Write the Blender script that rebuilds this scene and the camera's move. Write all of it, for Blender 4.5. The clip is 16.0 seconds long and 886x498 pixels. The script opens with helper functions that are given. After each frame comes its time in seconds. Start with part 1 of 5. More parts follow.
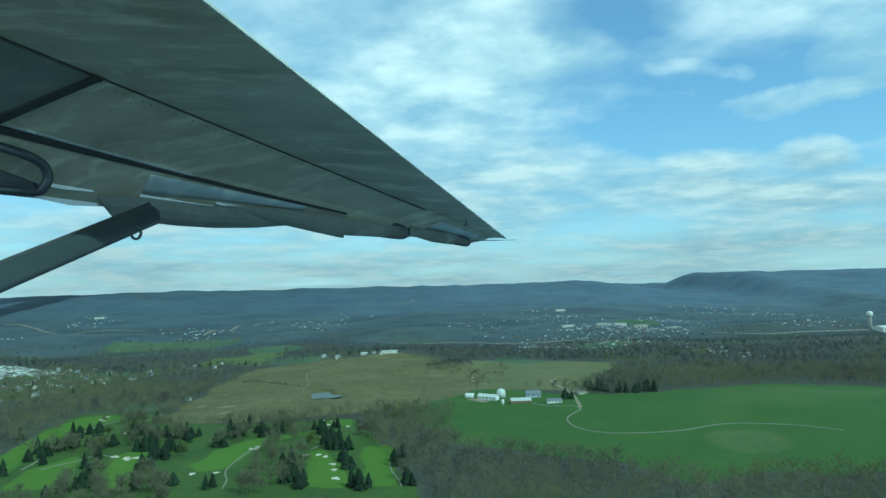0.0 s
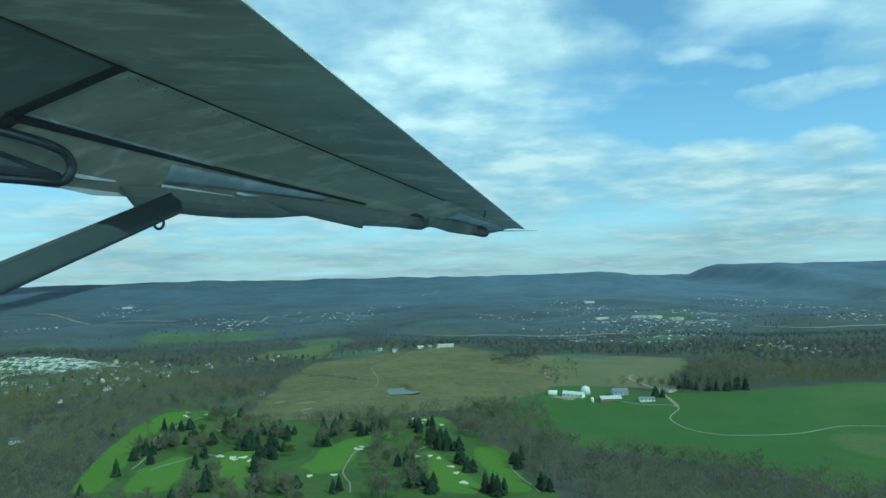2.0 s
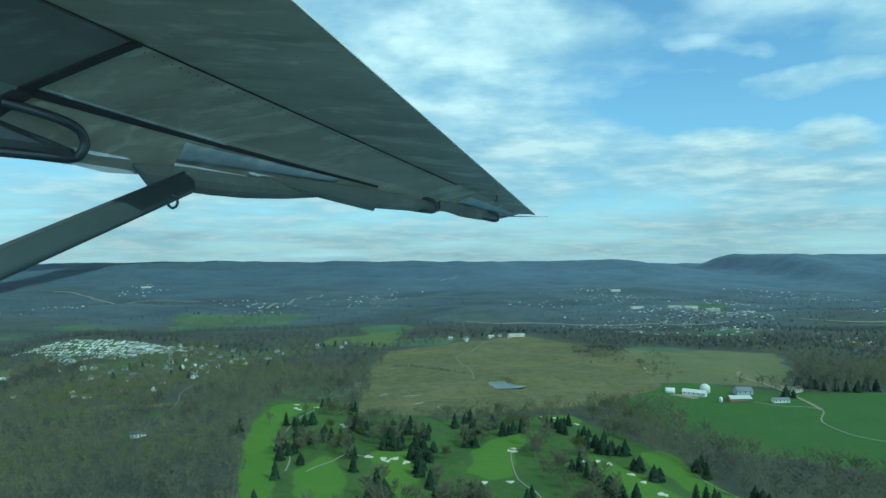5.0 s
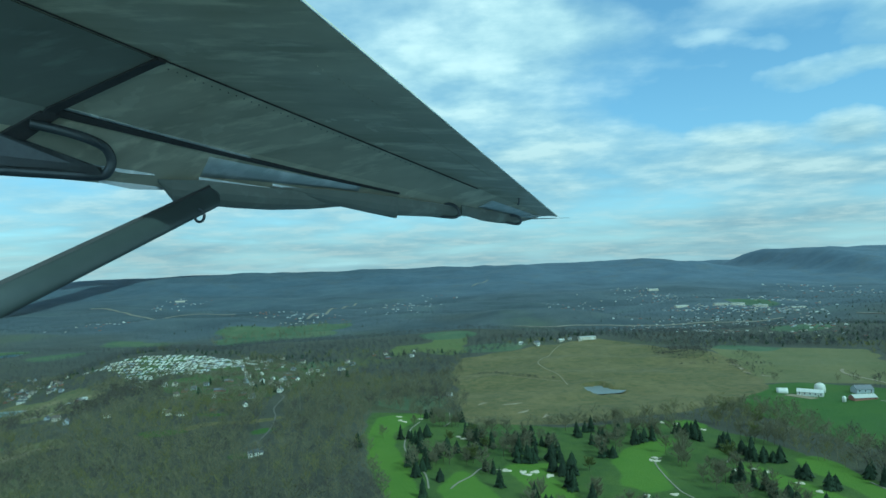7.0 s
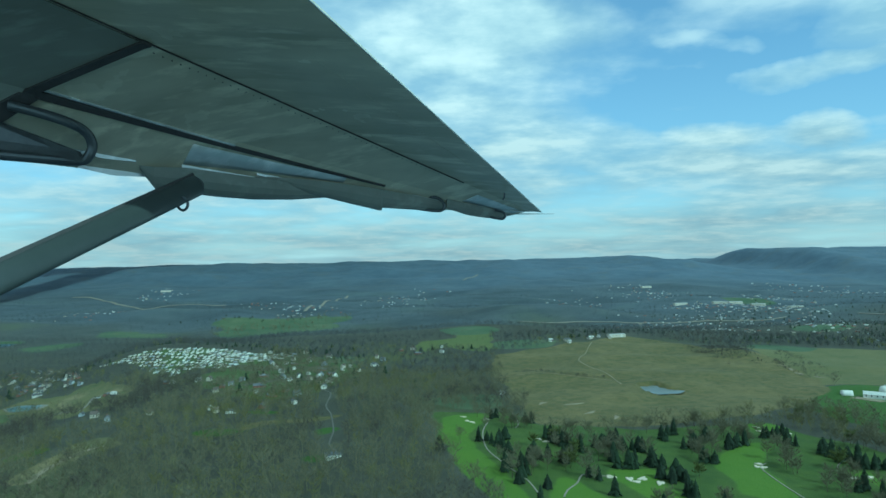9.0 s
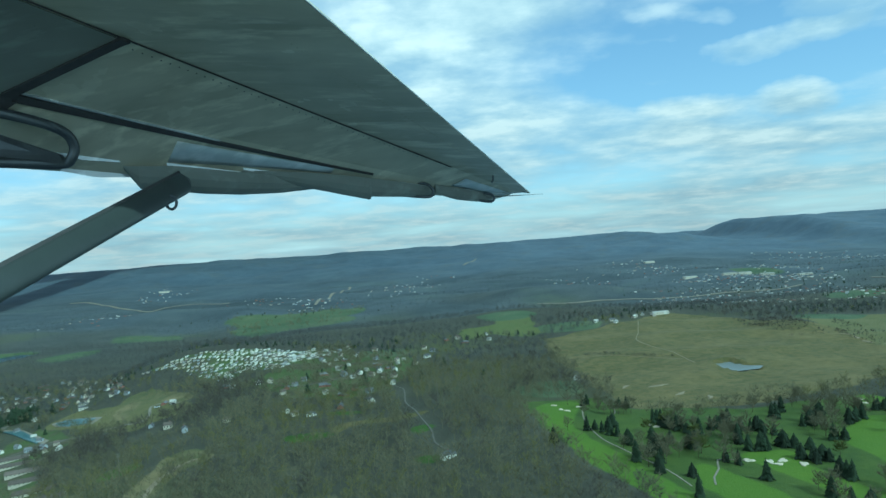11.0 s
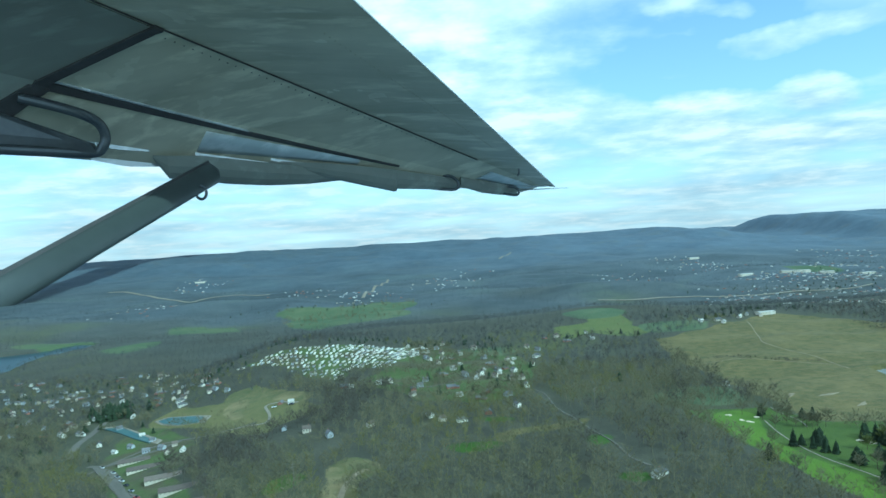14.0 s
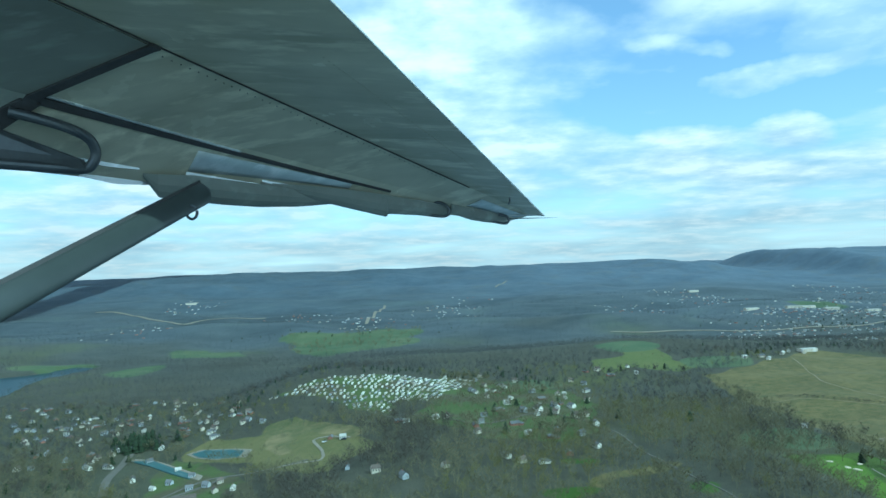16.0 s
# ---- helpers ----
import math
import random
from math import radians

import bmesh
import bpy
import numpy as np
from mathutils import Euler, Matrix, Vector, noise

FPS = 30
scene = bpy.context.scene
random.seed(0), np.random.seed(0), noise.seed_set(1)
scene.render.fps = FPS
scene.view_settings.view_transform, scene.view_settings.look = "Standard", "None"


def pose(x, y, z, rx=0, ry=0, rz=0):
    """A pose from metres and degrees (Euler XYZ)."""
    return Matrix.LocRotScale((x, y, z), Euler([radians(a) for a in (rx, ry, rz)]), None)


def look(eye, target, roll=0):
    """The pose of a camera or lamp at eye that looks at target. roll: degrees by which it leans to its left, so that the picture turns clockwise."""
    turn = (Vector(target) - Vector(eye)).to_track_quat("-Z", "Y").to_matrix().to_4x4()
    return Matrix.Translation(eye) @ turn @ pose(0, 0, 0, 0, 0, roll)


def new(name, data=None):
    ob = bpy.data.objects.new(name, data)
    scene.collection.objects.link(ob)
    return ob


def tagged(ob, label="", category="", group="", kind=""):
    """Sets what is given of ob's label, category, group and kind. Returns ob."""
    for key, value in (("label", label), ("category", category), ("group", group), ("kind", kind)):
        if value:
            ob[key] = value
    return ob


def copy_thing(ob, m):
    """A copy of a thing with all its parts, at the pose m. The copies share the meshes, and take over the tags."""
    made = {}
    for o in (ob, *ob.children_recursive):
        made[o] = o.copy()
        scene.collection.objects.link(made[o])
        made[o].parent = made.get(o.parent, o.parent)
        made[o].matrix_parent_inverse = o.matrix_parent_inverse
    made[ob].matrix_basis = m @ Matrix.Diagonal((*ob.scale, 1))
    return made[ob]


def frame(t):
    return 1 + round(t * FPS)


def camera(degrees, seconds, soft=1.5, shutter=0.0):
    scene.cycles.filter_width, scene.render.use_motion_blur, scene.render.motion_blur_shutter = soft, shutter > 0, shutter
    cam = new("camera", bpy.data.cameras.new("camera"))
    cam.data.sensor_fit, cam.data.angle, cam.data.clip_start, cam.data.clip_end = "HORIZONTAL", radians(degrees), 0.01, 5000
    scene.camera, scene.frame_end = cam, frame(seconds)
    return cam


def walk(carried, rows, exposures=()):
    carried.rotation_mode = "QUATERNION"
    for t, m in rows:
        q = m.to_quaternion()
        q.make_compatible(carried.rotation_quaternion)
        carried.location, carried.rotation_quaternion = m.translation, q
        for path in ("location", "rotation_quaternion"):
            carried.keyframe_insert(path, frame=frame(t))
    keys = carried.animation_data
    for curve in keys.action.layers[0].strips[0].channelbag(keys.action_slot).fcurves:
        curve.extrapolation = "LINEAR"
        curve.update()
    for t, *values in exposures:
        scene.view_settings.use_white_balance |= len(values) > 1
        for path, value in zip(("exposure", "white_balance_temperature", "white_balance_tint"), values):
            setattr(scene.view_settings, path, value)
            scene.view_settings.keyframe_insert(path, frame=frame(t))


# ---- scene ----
import functools

cam = camera(68.6, 16.0, soft=1.5)
SCALE = 2.2          # the plan below is enlarged by 2.2 at the end, short of true size, to keep the wing in camera range
METRES, EYE, TILT, LEAN, TURN = 440.0, 83.6, 2.9, 1.4, 0.0
ROWS = [
    (0.0, 0.0, 0.0, 0.0, -0.0, 0.0, -0.0),
    (0.5, -0.0284, 0.0052, 0.0019, 0.37, 0.03, 0.13),
    (1.0, -0.0573, 0.014, 0.0023, 0.65, -0.37, -0.7),
    (1.5, -0.0856, 0.0185, 0.0035, 0.86, -0.21, 0.71),
    (2.0, -0.1149, 0.0267, 0.0047, 0.99, -0.86, -0.14),
    (2.5, -0.1441, 0.0353, 0.0033, 0.84, -0.87, -0.17),
    (3.0, -0.1735, 0.0437, 0.004, 0.62, -1.12, -0.37),
    (5.5, -0.3213, 0.0857, 0.0062, 1.33, -2.36, -1.57),
    (6.0, -0.3503, 0.093, 0.0049, 2.9, -1.03, -0.46),
    (6.5, -0.3806, 0.0969, 0.0049, 2.96, -0.46, -0.21),
    (7.0, -0.4102, 0.107, 0.0019, 2.3, -1.8, 0.74),
    (7.5, -0.4408, 0.1172, 0.0018, 1.3, -2.46, 0.42),
    (8.0, -0.4715, 0.1253, 0.0004, 0.62, -1.9, -0.86),
    (8.5, -0.5019, 0.1312, 0.0017, 0.25, -1.46, -0.89),
    (9.0, -0.533, 0.1424, -0.0001, 0.26, -2.36, -0.39),
    (11.5, -0.6881, 0.183, 0.005, -1.44, -4.34, 2.94),
    (12.0, -0.7178, 0.1955, 0.0058, -1.18, -5.4, 3.31),
    (12.5, -0.7478, 0.2096, 0.0054, -0.29, -5.71, 3.43),
    (13.0, -0.7779, 0.2185, 0.0061, 0.08, -4.8, 3.48),
    (13.5, -0.8069, 0.2289, 0.0063, 0.1, -4.52, 2.97),
    (14.0, -0.8368, 0.2396, 0.007, -0.19, -4.24, 1.9),
    (14.5, -0.8662, 0.2538, 0.0067, -0.31, -3.57, 0.21),
    (15.0, -0.8952, 0.2642, 0.0058, -0.74, -2.84, 0.36),
    (15.5, -0.9242, 0.2744, 0.0059, -1.31, -2.72, 0.53),
    (16.0, -0.9538, 0.2882, 0.0066, -1.73, -1.92, 0.39),
]
walk(cam, [(t, pose(0, 0, EYE, TILT, LEAN, TURN) @ pose(METRES * x, METRES * y, METRES * z, 90 + pitch, roll, yaw)) for t, x, y, z, yaw, pitch, roll in ROWS],
     exposures=[(0.0, -0.05, 4170, -38), (9.0, -0.08, 4170, -38), (11.5, 0.14, 4360, -31), (12.0, 0.32, 4370, -29), (12.5, 0.46, 4350, -27), (13.5, 0.46, 4320, -27), (16.0, 0.34, 4280, -28)])

# ---------------------------------------------------------------- sky and sun
SUN_AZ, SUN_EL = radians(130), radians(42)   # clockwise from +y, above the horizon
world = bpy.data.worlds.new("sky")
scene.world = world
world.use_nodes = True


def node(tree, kind, ins=(), **props):
    n = tree.nodes.new(kind)
    for key, value in props.items():
        setattr(n, key, value)
    for key, value in dict(ins).items():
        if isinstance(value, bpy.types.NodeSocket):
            tree.links.new(value, n.inputs[key])
        else:
            n.inputs[key].default_value = value
    return n


def ramp(tree, fac, stops):
    n = tree.nodes.new("ShaderNodeValToRGB")
    tree.links.new(fac, n.inputs[0])
    el = n.color_ramp.elements
    while len(el) < len(stops):
        el.new(0.5)
    for e, (p, c) in zip(el, stops):
        e.position, e.color = p, (c, c, c, 1) if isinstance(c, (int, float)) else (*c, 1)
    return n.outputs[0]


def mix(tree, fac, a, b, blend="MIX"):
    n = tree.nodes.new("ShaderNodeMix")
    n.data_type, n.blend_type = "RGBA", blend
    for sock, value in ((n.inputs[0], fac), (n.inputs[6], a), (n.inputs[7], b)):
        if isinstance(value, bpy.types.NodeSocket):
            tree.links.new(value, sock)
        elif isinstance(value, (int, float)):
            sock.default_value = value
        else:
            sock.default_value = (*value, 1)
    return n.outputs[2]


def maths(tree, op, a, b=0.0, clamp=False):
    n = tree.nodes.new("ShaderNodeMath")
    n.operation, n.use_clamp = op, clamp
    for sock, value in zip(n.inputs, (a, b)):
        if isinstance(value, bpy.types.NodeSocket):
            tree.links.new(value, sock)
        else:
            sock.default_value = value
    return n.outputs[0]


def make_sky():
    """Clear blue with a broken deck of cloud: drawn-out banks low down, softer heaps above, a wide gap towards the north-east with single wisps in it."""
    t = world.node_tree
    t.nodes.clear()
    sky = node(t, "ShaderNodeTexSky", sky_type="NISHITA", sun_disc=False, sun_elevation=SUN_EL, sun_rotation=SUN_AZ, altitude=300, air_density=1.0, dust_density=0.5, ozone_density=1.5)
    co = node(t, "ShaderNodeTexCoord").outputs["Generated"]
    sep = node(t, "ShaderNodeSeparateXYZ", {0: co})
    up = maths(t, "MAXIMUM", maths(t, "ADD", sep.outputs[2], 0.13), 0.05)
    flat = node(t, "ShaderNodeCombineXYZ", {0: maths(t, "DIVIDE", sep.outputs[0], up), 1: maths(t, "DIVIDE", sep.outputs[1], up)})
    broad = node(t, "ShaderNodeTexNoise", {"Vector": flat.outputs[0], "Scale": 0.62, "Detail": 7.0, "Roughness": 0.48, "Distortion": 0.3}).outputs[0]
    fine = node(t, "ShaderNodeTexNoise", {"Vector": flat.outputs[0], "Scale": 1.7, "Detail": 7.0, "Roughness": 0.52}).outputs[0]
    warp = node(t, "ShaderNodeTexNoise", {"Vector": co, "Scale": 9.0, "Detail": 4.0, "Roughness": 0.6})
    ragged = node(t, "ShaderNodeVectorMath", {0: node(t, "ShaderNodeVectorMath", {0: warp.outputs["Color"], 1: (0.5, 0.5, 0.5)}, operation="SUBTRACT").outputs[0], 1: (0.09, 0.0, 0.05)}, operation="MULTIPLY").outputs[0]
    bent_co = node(t, "ShaderNodeSeparateXYZ", {0: node(t, "ShaderNodeVectorMath", {0: co, 1: ragged}, operation="ADD").outputs[0]})
    ahead = maths(t, "MAXIMUM", bent_co.outputs[1], 0.05)
    east, rise = maths(t, "DIVIDE", bent_co.outputs[0], ahead), maths(t, "DIVIDE", bent_co.outputs[2], ahead)

    def bank(cx, cz, rx, rz, lean=0.0):
        """A soft oval in the northern sky: 1 in its middle, 0 at its rim."""
        a, b = maths(t, "SUBTRACT", east, cx), maths(t, "SUBTRACT", rise, cz)
        b = maths(t, "SUBTRACT", b, maths(t, "MULTIPLY", a, lean))
        a, b = maths(t, "DIVIDE", a, rx), maths(t, "DIVIDE", b, rz)
        return maths(t, "SUBTRACT", 1.0, maths(t, "ADD", maths(t, "MULTIPLY", a, a), maths(t, "MULTIPLY", b, b)), True)

    dens = maths(t, "ADD", maths(t, "MULTIPLY", broad, 0.6), maths(t, "MULTIPLY", fine, 0.4))
    for much, oval in ((0.05, (-0.05, 0.34, 0.50, 0.24)), (0.10, (0.16, 0.35, 0.14, 0.05)), (0.075, (0.22, 0.148, 0.70, 0.055, -0.03)), (-0.13, (0.46, 0.285, 0.40, 0.15, -0.22)), (-0.10, (0.30, 0.235, 0.24, 0.05, -0.1)), (-0.10, (0.27, 0.42, 0.16, 0.08)),
                       (0.24, (0.56, 0.272, 0.15, 0.030, 0.20)), (0.18, (0.69, 0.33, 0.12, 0.08)), (0.24, (0.585, 0.184, 0.09, 0.034)), (0.07, (0.374, 0.322, 0.06, 0.018)), (0.07, (0.46, 0.312, 0.05, 0.018)), (0.12, (0.425, 0.182, 0.09, 0.024)), (0.10, (0.375, 0.222, 0.07, 0.018)), (-0.05, (0.2, 0.075, 0.8, 0.03))):
        dens = maths(t, "ADD", dens, maths(t, "MULTIPLY", bank(*oval), much))
    cover = ramp(t, dens, [(0.37, 0.0), (0.48, 0.55), (0.60, 1.0)])
    curd = node(t, "ShaderNodeTexNoise", {"Vector": flat.outputs[0], "Scale": 3.4, "Detail": 8.0, "Roughness": 0.6}).outputs[0]
    curd = maths(t, "ADD", maths(t, "MULTIPLY", fine, 0.6), maths(t, "MULTIPLY", curd, 0.4))
    shade = ramp(t, curd, [(0.37, (0.62, 0.70, 0.79)), (0.50, (0.88, 0.90, 0.92)), (0.60, (1.14, 1.08, 1.04))])
    thick = ramp(t, sep.outputs[2], [(0.0, 0.58), (0.10, 0.79), (0.26, 1.0)])
    cloud = mix(t, 1.0, mix(t, 1.0, shade, thick, "MULTIPLY"), (8.8, 7.7, 7.35), "MULTIPLY")
    veil = ramp(t, sep.outputs[2], [(0.0, 0.62), (0.12, 0.42), (0.30, 0.24)])
    col = mix(t, cover, mix(t, veil, mix(t, 1.0, sky.outputs[0], (1.36, 1.25, 1.25), "MULTIPLY"), (5.7, 5.5, 6.0)), cloud)
    bg = node(t, "ShaderNodeBackground", {"Color": col, "Strength": 0.108})
    out = node(t, "ShaderNodeOutputWorld")
    t.links.new(bg.outputs[0], out.inputs[0])


make_sky()
sun = new("sun", bpy.data.lights.new("sun", "SUN"))
sun.data.energy, sun.data.angle, sun.data.color = 2.2, radians(0.6), (1.0, 0.95, 0.82)
sun_from = Vector((math.sin(SUN_AZ) * math.cos(SUN_EL), math.cos(SUN_AZ) * math.cos(SUN_EL), math.sin(SUN_EL)))
sun.matrix_world = look(sun_from * 500, (0, 0, 0))


# ---------------------------------------------------------------- materials
def material(name, rough=0.8, metal=0.0):
    m = bpy.data.materials.new(name)
    m.use_nodes = True
    t = m.node_tree
    b = t.nodes["Principled BSDF"]
    b.inputs["Roughness"].default_value = rough
    b.inputs["Metallic"].default_value = metal
    return m, t, b


def varied(name, dark, light, scale, rough=0.85, metal=0.0, bump=0.0, per_object=0.0, fine=6.0, dist=0.05):
    """Two colours mixed by noise at two scales, with relief; per_object shifts the value piece by piece."""
    m, t, b = material(name, rough, metal)
    co = node(t, "ShaderNodeTexCoord").outputs["Object"]
    n1 = node(t, "ShaderNodeTexNoise", {"Vector": co, "Scale": scale, "Detail": 4.0}).outputs[0]
    n2 = node(t, "ShaderNodeTexNoise", {"Vector": co, "Scale": scale * fine, "Detail": 5.0, "Roughness": 0.65}).outputs[0]
    f = maths(t, "ADD", maths(t, "MULTIPLY", n1, 0.6), maths(t, "MULTIPLY", n2, 0.4))
    f = maths(t, "MULTIPLY", maths(t, "SUBTRACT", f, 0.30), 2.5, True)
    col = mix(t, f, dark, light)
    if per_object:
        r = node(t, "ShaderNodeObjectInfo").outputs["Random"]
        k = maths(t, "ADD", maths(t, "MULTIPLY", r, 2 * per_object), 1 - per_object)
        col = mix(t, 1.0, col, node(t, "ShaderNodeCombineXYZ", {0: k, 1: k, 2: k}).outputs[0], "MULTIPLY")
    t.links.new(col, b.inputs["Base Color"])
    if bump:
        bn = node(t, "ShaderNodeBump", {"Height": n2, "Strength": bump, "Distance": dist * SCALE})
        t.links.new(bn.outputs[0], b.inputs["Normal"])
    return m


# ---------------------------------------------------------------- the lie of the land
def smooth(a, b, v):
    k = np.clip((v - a) / (b - a), 0, 1)
    return k * k * (3 - 2 * k)


@functools.lru_cache(None)
def wave_set(seed):
    r = np.random.RandomState(seed)
    rows = []
    for i in range(7):
        a, p, q = r.uniform(0, 6.28), r.uniform(0, 6.28), r.uniform(0.6, 1.7)
        rows.append((math.cos(a), math.sin(a), p, q))
    return rows


def waves(x, y, size, seed):
    """Cheap rolling relief, about -1 to 1."""
    out = 0
    for ca, sa, p, q in wave_set(seed):
        out = out + np.sin((x * ca + y * sa) * 6.28 * q / size + p) / q
    return out / 4


def bump_at(x, y, cx, cy, rx, ry):
    return np.exp(-((x - cx) / rx) ** 2 - ((y - cy) / ry) ** 2)


def height(x, y):
    x, y = np.asarray(x, float), np.asarray(y, float)
    h = -13.0 * smooth(-185, -290, x + 0 * y) * smooth(480, 380, y)          # falls towards the river
    h = h - 15.0 * smooth(365, 500, y)                                        # broad valley behind the fields
    h = h + 1.5 * waves(x, y, 130, 3) * smooth(60, 250, y) + 0.35 * waves(x, y, 38, 5)
    h = h + 3.0 * bump_at(x, y, 105, 175, 60, 45) + 2.2 * bump_at(x, y, -30, 335, 60, 35) + 1.5 * bump_at(x, y, -95, 345, 30, 30)
    h = h + 1.5 * waves(x, y, 46, 19) * bump_at(x, y, -145, 165, 42, 55)          # hollows under the near woods
    h = h + 11.0 * bump_at(x, y, -238, 312, 38, 40) + 4.0 * bump_at(x, y, -88, 388, 36, 28)      # knolls
    h = h + 0.9 * waves(x, y, 24, 15) * bump_at(x, y, -30, 265, 60, 60) + 3.0 * bump_at(x, y, 8, 282, 16, 20)          # hummocks of the dry field
    h = h + (3.5 * waves(x, y, 120, 18) * smooth(480, 600, y) * smooth(1150, 900, y))
    for cx, cy, rx, ry, top in ((-30, 600, 130, 45, 9), (-330, 690, 120, 60, 7), (190, 730, 110, 50, 7), (330, 560, 120, 60, 8), (-520, 560, 120, 80, 8), (60, 900, 160, 70, 9)):
        h = h + top * bump_at(x, y, cx, cy, rx, ry)          # wooded hills of the valley
    h = h + (2.5 * waves(x, y, 240, 8)) * smooth(430, 560, y) * smooth(1300, 1000, y)
    crest = 29 + 1.6 * waves(x, 0 * y, 700, 11) + 1.5 * waves(x, 0 * y, 230, 12) + 0.5 * waves(x, 0 * y, 60, 13) - 8 * smooth(-750, -1250, x)
    crest = crest + 3 * bump_at(x, 0 * y, 320, 0, 60, 1) - 24 * smooth(350, 535, x) + 39 * smooth(556, 622, x)          # water gap, then the steep end of the next ridge
    ridge = smooth(790, 1540, y + 40 * waves(x, 0 * y, 420, 21)) * (crest + 15) * (1 - 0.85 * smooth(1600, 2000, y))
    ridge = ridge + 5.0 * (waves(x, y, 210, 24) + 0.6 * waves(x, y, 90, 25)) * smooth(950, 1200, y) * smooth(1560, 1400, y)      # spurs and hollows
    far = 27 * smooth(1780, 1950, y) * bump_at(x, 0 * y, 610, 0, 170, 1)          # blue hill beyond the gap
    return h + ridge + far * (0.9 + 0.12 * waves(x, 0 * y, 900, 31))


LAKE_Z, POND_Z = -14.6, -0.25


def inside(x, y, poly):
    x, y = np.asarray(x, float), np.asarray(y, float)
    res = np.zeros(x.shape, bool)
    for (x0, y0), (x1, y1) in zip(poly, poly[1:] + poly[:1]):
        if y0 != y1:
            res ^= ((y0 > y) != (y1 > y)) & (x < (x1 - x0) * (y - y0) / (y1 - y0) + x0)
    return res


# places in the plan, metres
FARM = [(-11, 200), (-4, 172), (3, 153), (22, 140), (35, 134), (45, 121), (60, 125), (84, 124), (140, 100), (300, 90), (330, 200), (200, 214), (140, 212), (108, 220), (84, 214), (52, 206), (34, 216), (19, 228), (0, 224)]
OLIVE = [(13, 298), (40, 306), (78, 292), (62, 249), (44, 216), (19, 228), (6, 228), (10, 262)]
TAN = [(-90.9, 275.3), (-88.2, 235.8), (-84.5, 196.3), (-77.7, 189.9), (-59.9, 188.7), (-41.5, 193.1), (-25.2, 197.2), (-10.6, 205.2), (7.8, 223.4), (11.8, 242.8), (13.8, 264.6), (7.2, 286.7), (-2.1, 303.1), (-10, 322.3), (-21.9, 334.5), (-37.2, 325.8), (-54.7, 314.7), (-73.3, 305), (-85.8, 299.6)]
GOLF = [(-112, 205), (-109, 180), (-99, 140), (-86, 112), (-70, 84), (-40, 78), (0, 90), (-3, 112), (-11, 140), (-19, 168), (-27, 190), (-60, 186), (-84, 194), (-90, 206)]
SUBURB = [(-375, 240), (-375, 345), (-300, 352), (-266, 312), (-250, 282), (-266, 262), (-268, 240), (-262, 218), (-300, 215), (-345, 215)]
FAIRWAY_A = [(-108.5, 195.6), (-103, 203.1), (-96.2, 197.7), (-101.8, 181.4), (-100.8, 171.5), (-94, 145.8), (-89.4, 125.7), (-95.3, 125.9), (-98.5, 136.5), (-104.2, 154.1), (-108.5, 178.6)]
FAIRWAY_B = [(-77.2, 154.8), (-69.8, 155.6), (-65.2, 139.4), (-61.2, 125.5), (-67.4, 125.4), (-72.2, 139.4)]
FAIRWAY_C = [(-47.7, 165.6), (-40.4, 171.2), (-32.7, 172.8), (-39.8, 165), (-47.7, 152.2), (-47.2, 144.8), (-47.9, 139.8), (-56.8, 140.4), (-51.5, 154.9)]
FAIRWAY_D = [(-32.1, 153.8), (-28.7, 153.1), (-23.5, 141.6), (-19.3, 130), (-18.2, 123.6), (-27.1, 123.9), (-28.9, 136.2)]
FAIRWAY_E = [(-19.6, 153.8), (-12.7, 156), (-11.9, 141.1), (-9.1, 122.6), (-15.3, 123.3), (-17, 137.1), (-19.3, 146.3)]
FAIRWAY_F = [(-89.3, 140.9), (-85.1, 153.9), (-78.9, 139.2), (-77.2, 125.1), (-85.4, 125.3)]
FAIRWAY_G = [(-55.1, 154.9), (-49.7, 165.4), (-45, 164.8), (-45, 154.6), (-47.2, 138.3), (-52.6, 136.9)]
GREENS = [(-98.5, 200.7), (-69, 152.5), (-31.4, 186), (-42.3, 167.1), (-27.9, 185.3)]
BUNKERS_A = [(-102.6, 198.7), (-101.8, 194), (-100.5, 192.7), (-96.8, 197.5), (-86, 176.7), (-84.8, 174.8), (-73, 149.9), (-72.1, 148.4), (-68.1, 147.6), (-45.3, 157.5), (-45.4, 155.5), (-35.1, 187.5), (-33, 182.7), (-29.1, 148.7)]
BUNKERS_B = [(-76.2, 151.2), (-70.6, 150), (-46.4, 156), (-47.9, 136.2), (-52.7, 135.9), (-32, 186.3), (-30.5, 180.5), (-27.2, 180.8), (-32.1, 148.8), (-27.1, 146.8), (-24.4, 140.5), (-23.4, 136), (-22, 129.7)]
PATH_A = [(-96.6, 193.8), (-98.5, 183), (-98.3, 169.4), (-96.2, 161), (-94.5, 155.6), (-92, 148.7), (-90.9, 140.6)]
PATH_C = [(-75.8, 151), (-79.2, 152.4), (-81.4, 152.4), (-83, 148.3), (-85.6, 144.3), (-86.9, 140.6)]
PATH_D = [(-42.8, 125), (-43.9, 131.3), (-46.3, 137.5), (-46.5, 150.3), (-45.7, 156), (-43.9, 157.7)]
PATH_E = [(-32.4, 153.4), (-30.4, 156.1), (-28.1, 158.8)]
PATH_F = [(-12.3, 140.4), (-11.3, 133.6), (-9.5, 127.2), (-8.6, 122.5)]
PATH_G = [(-89.2, 206.1), (-88.7, 194.2), (-90.2, 188.3)]
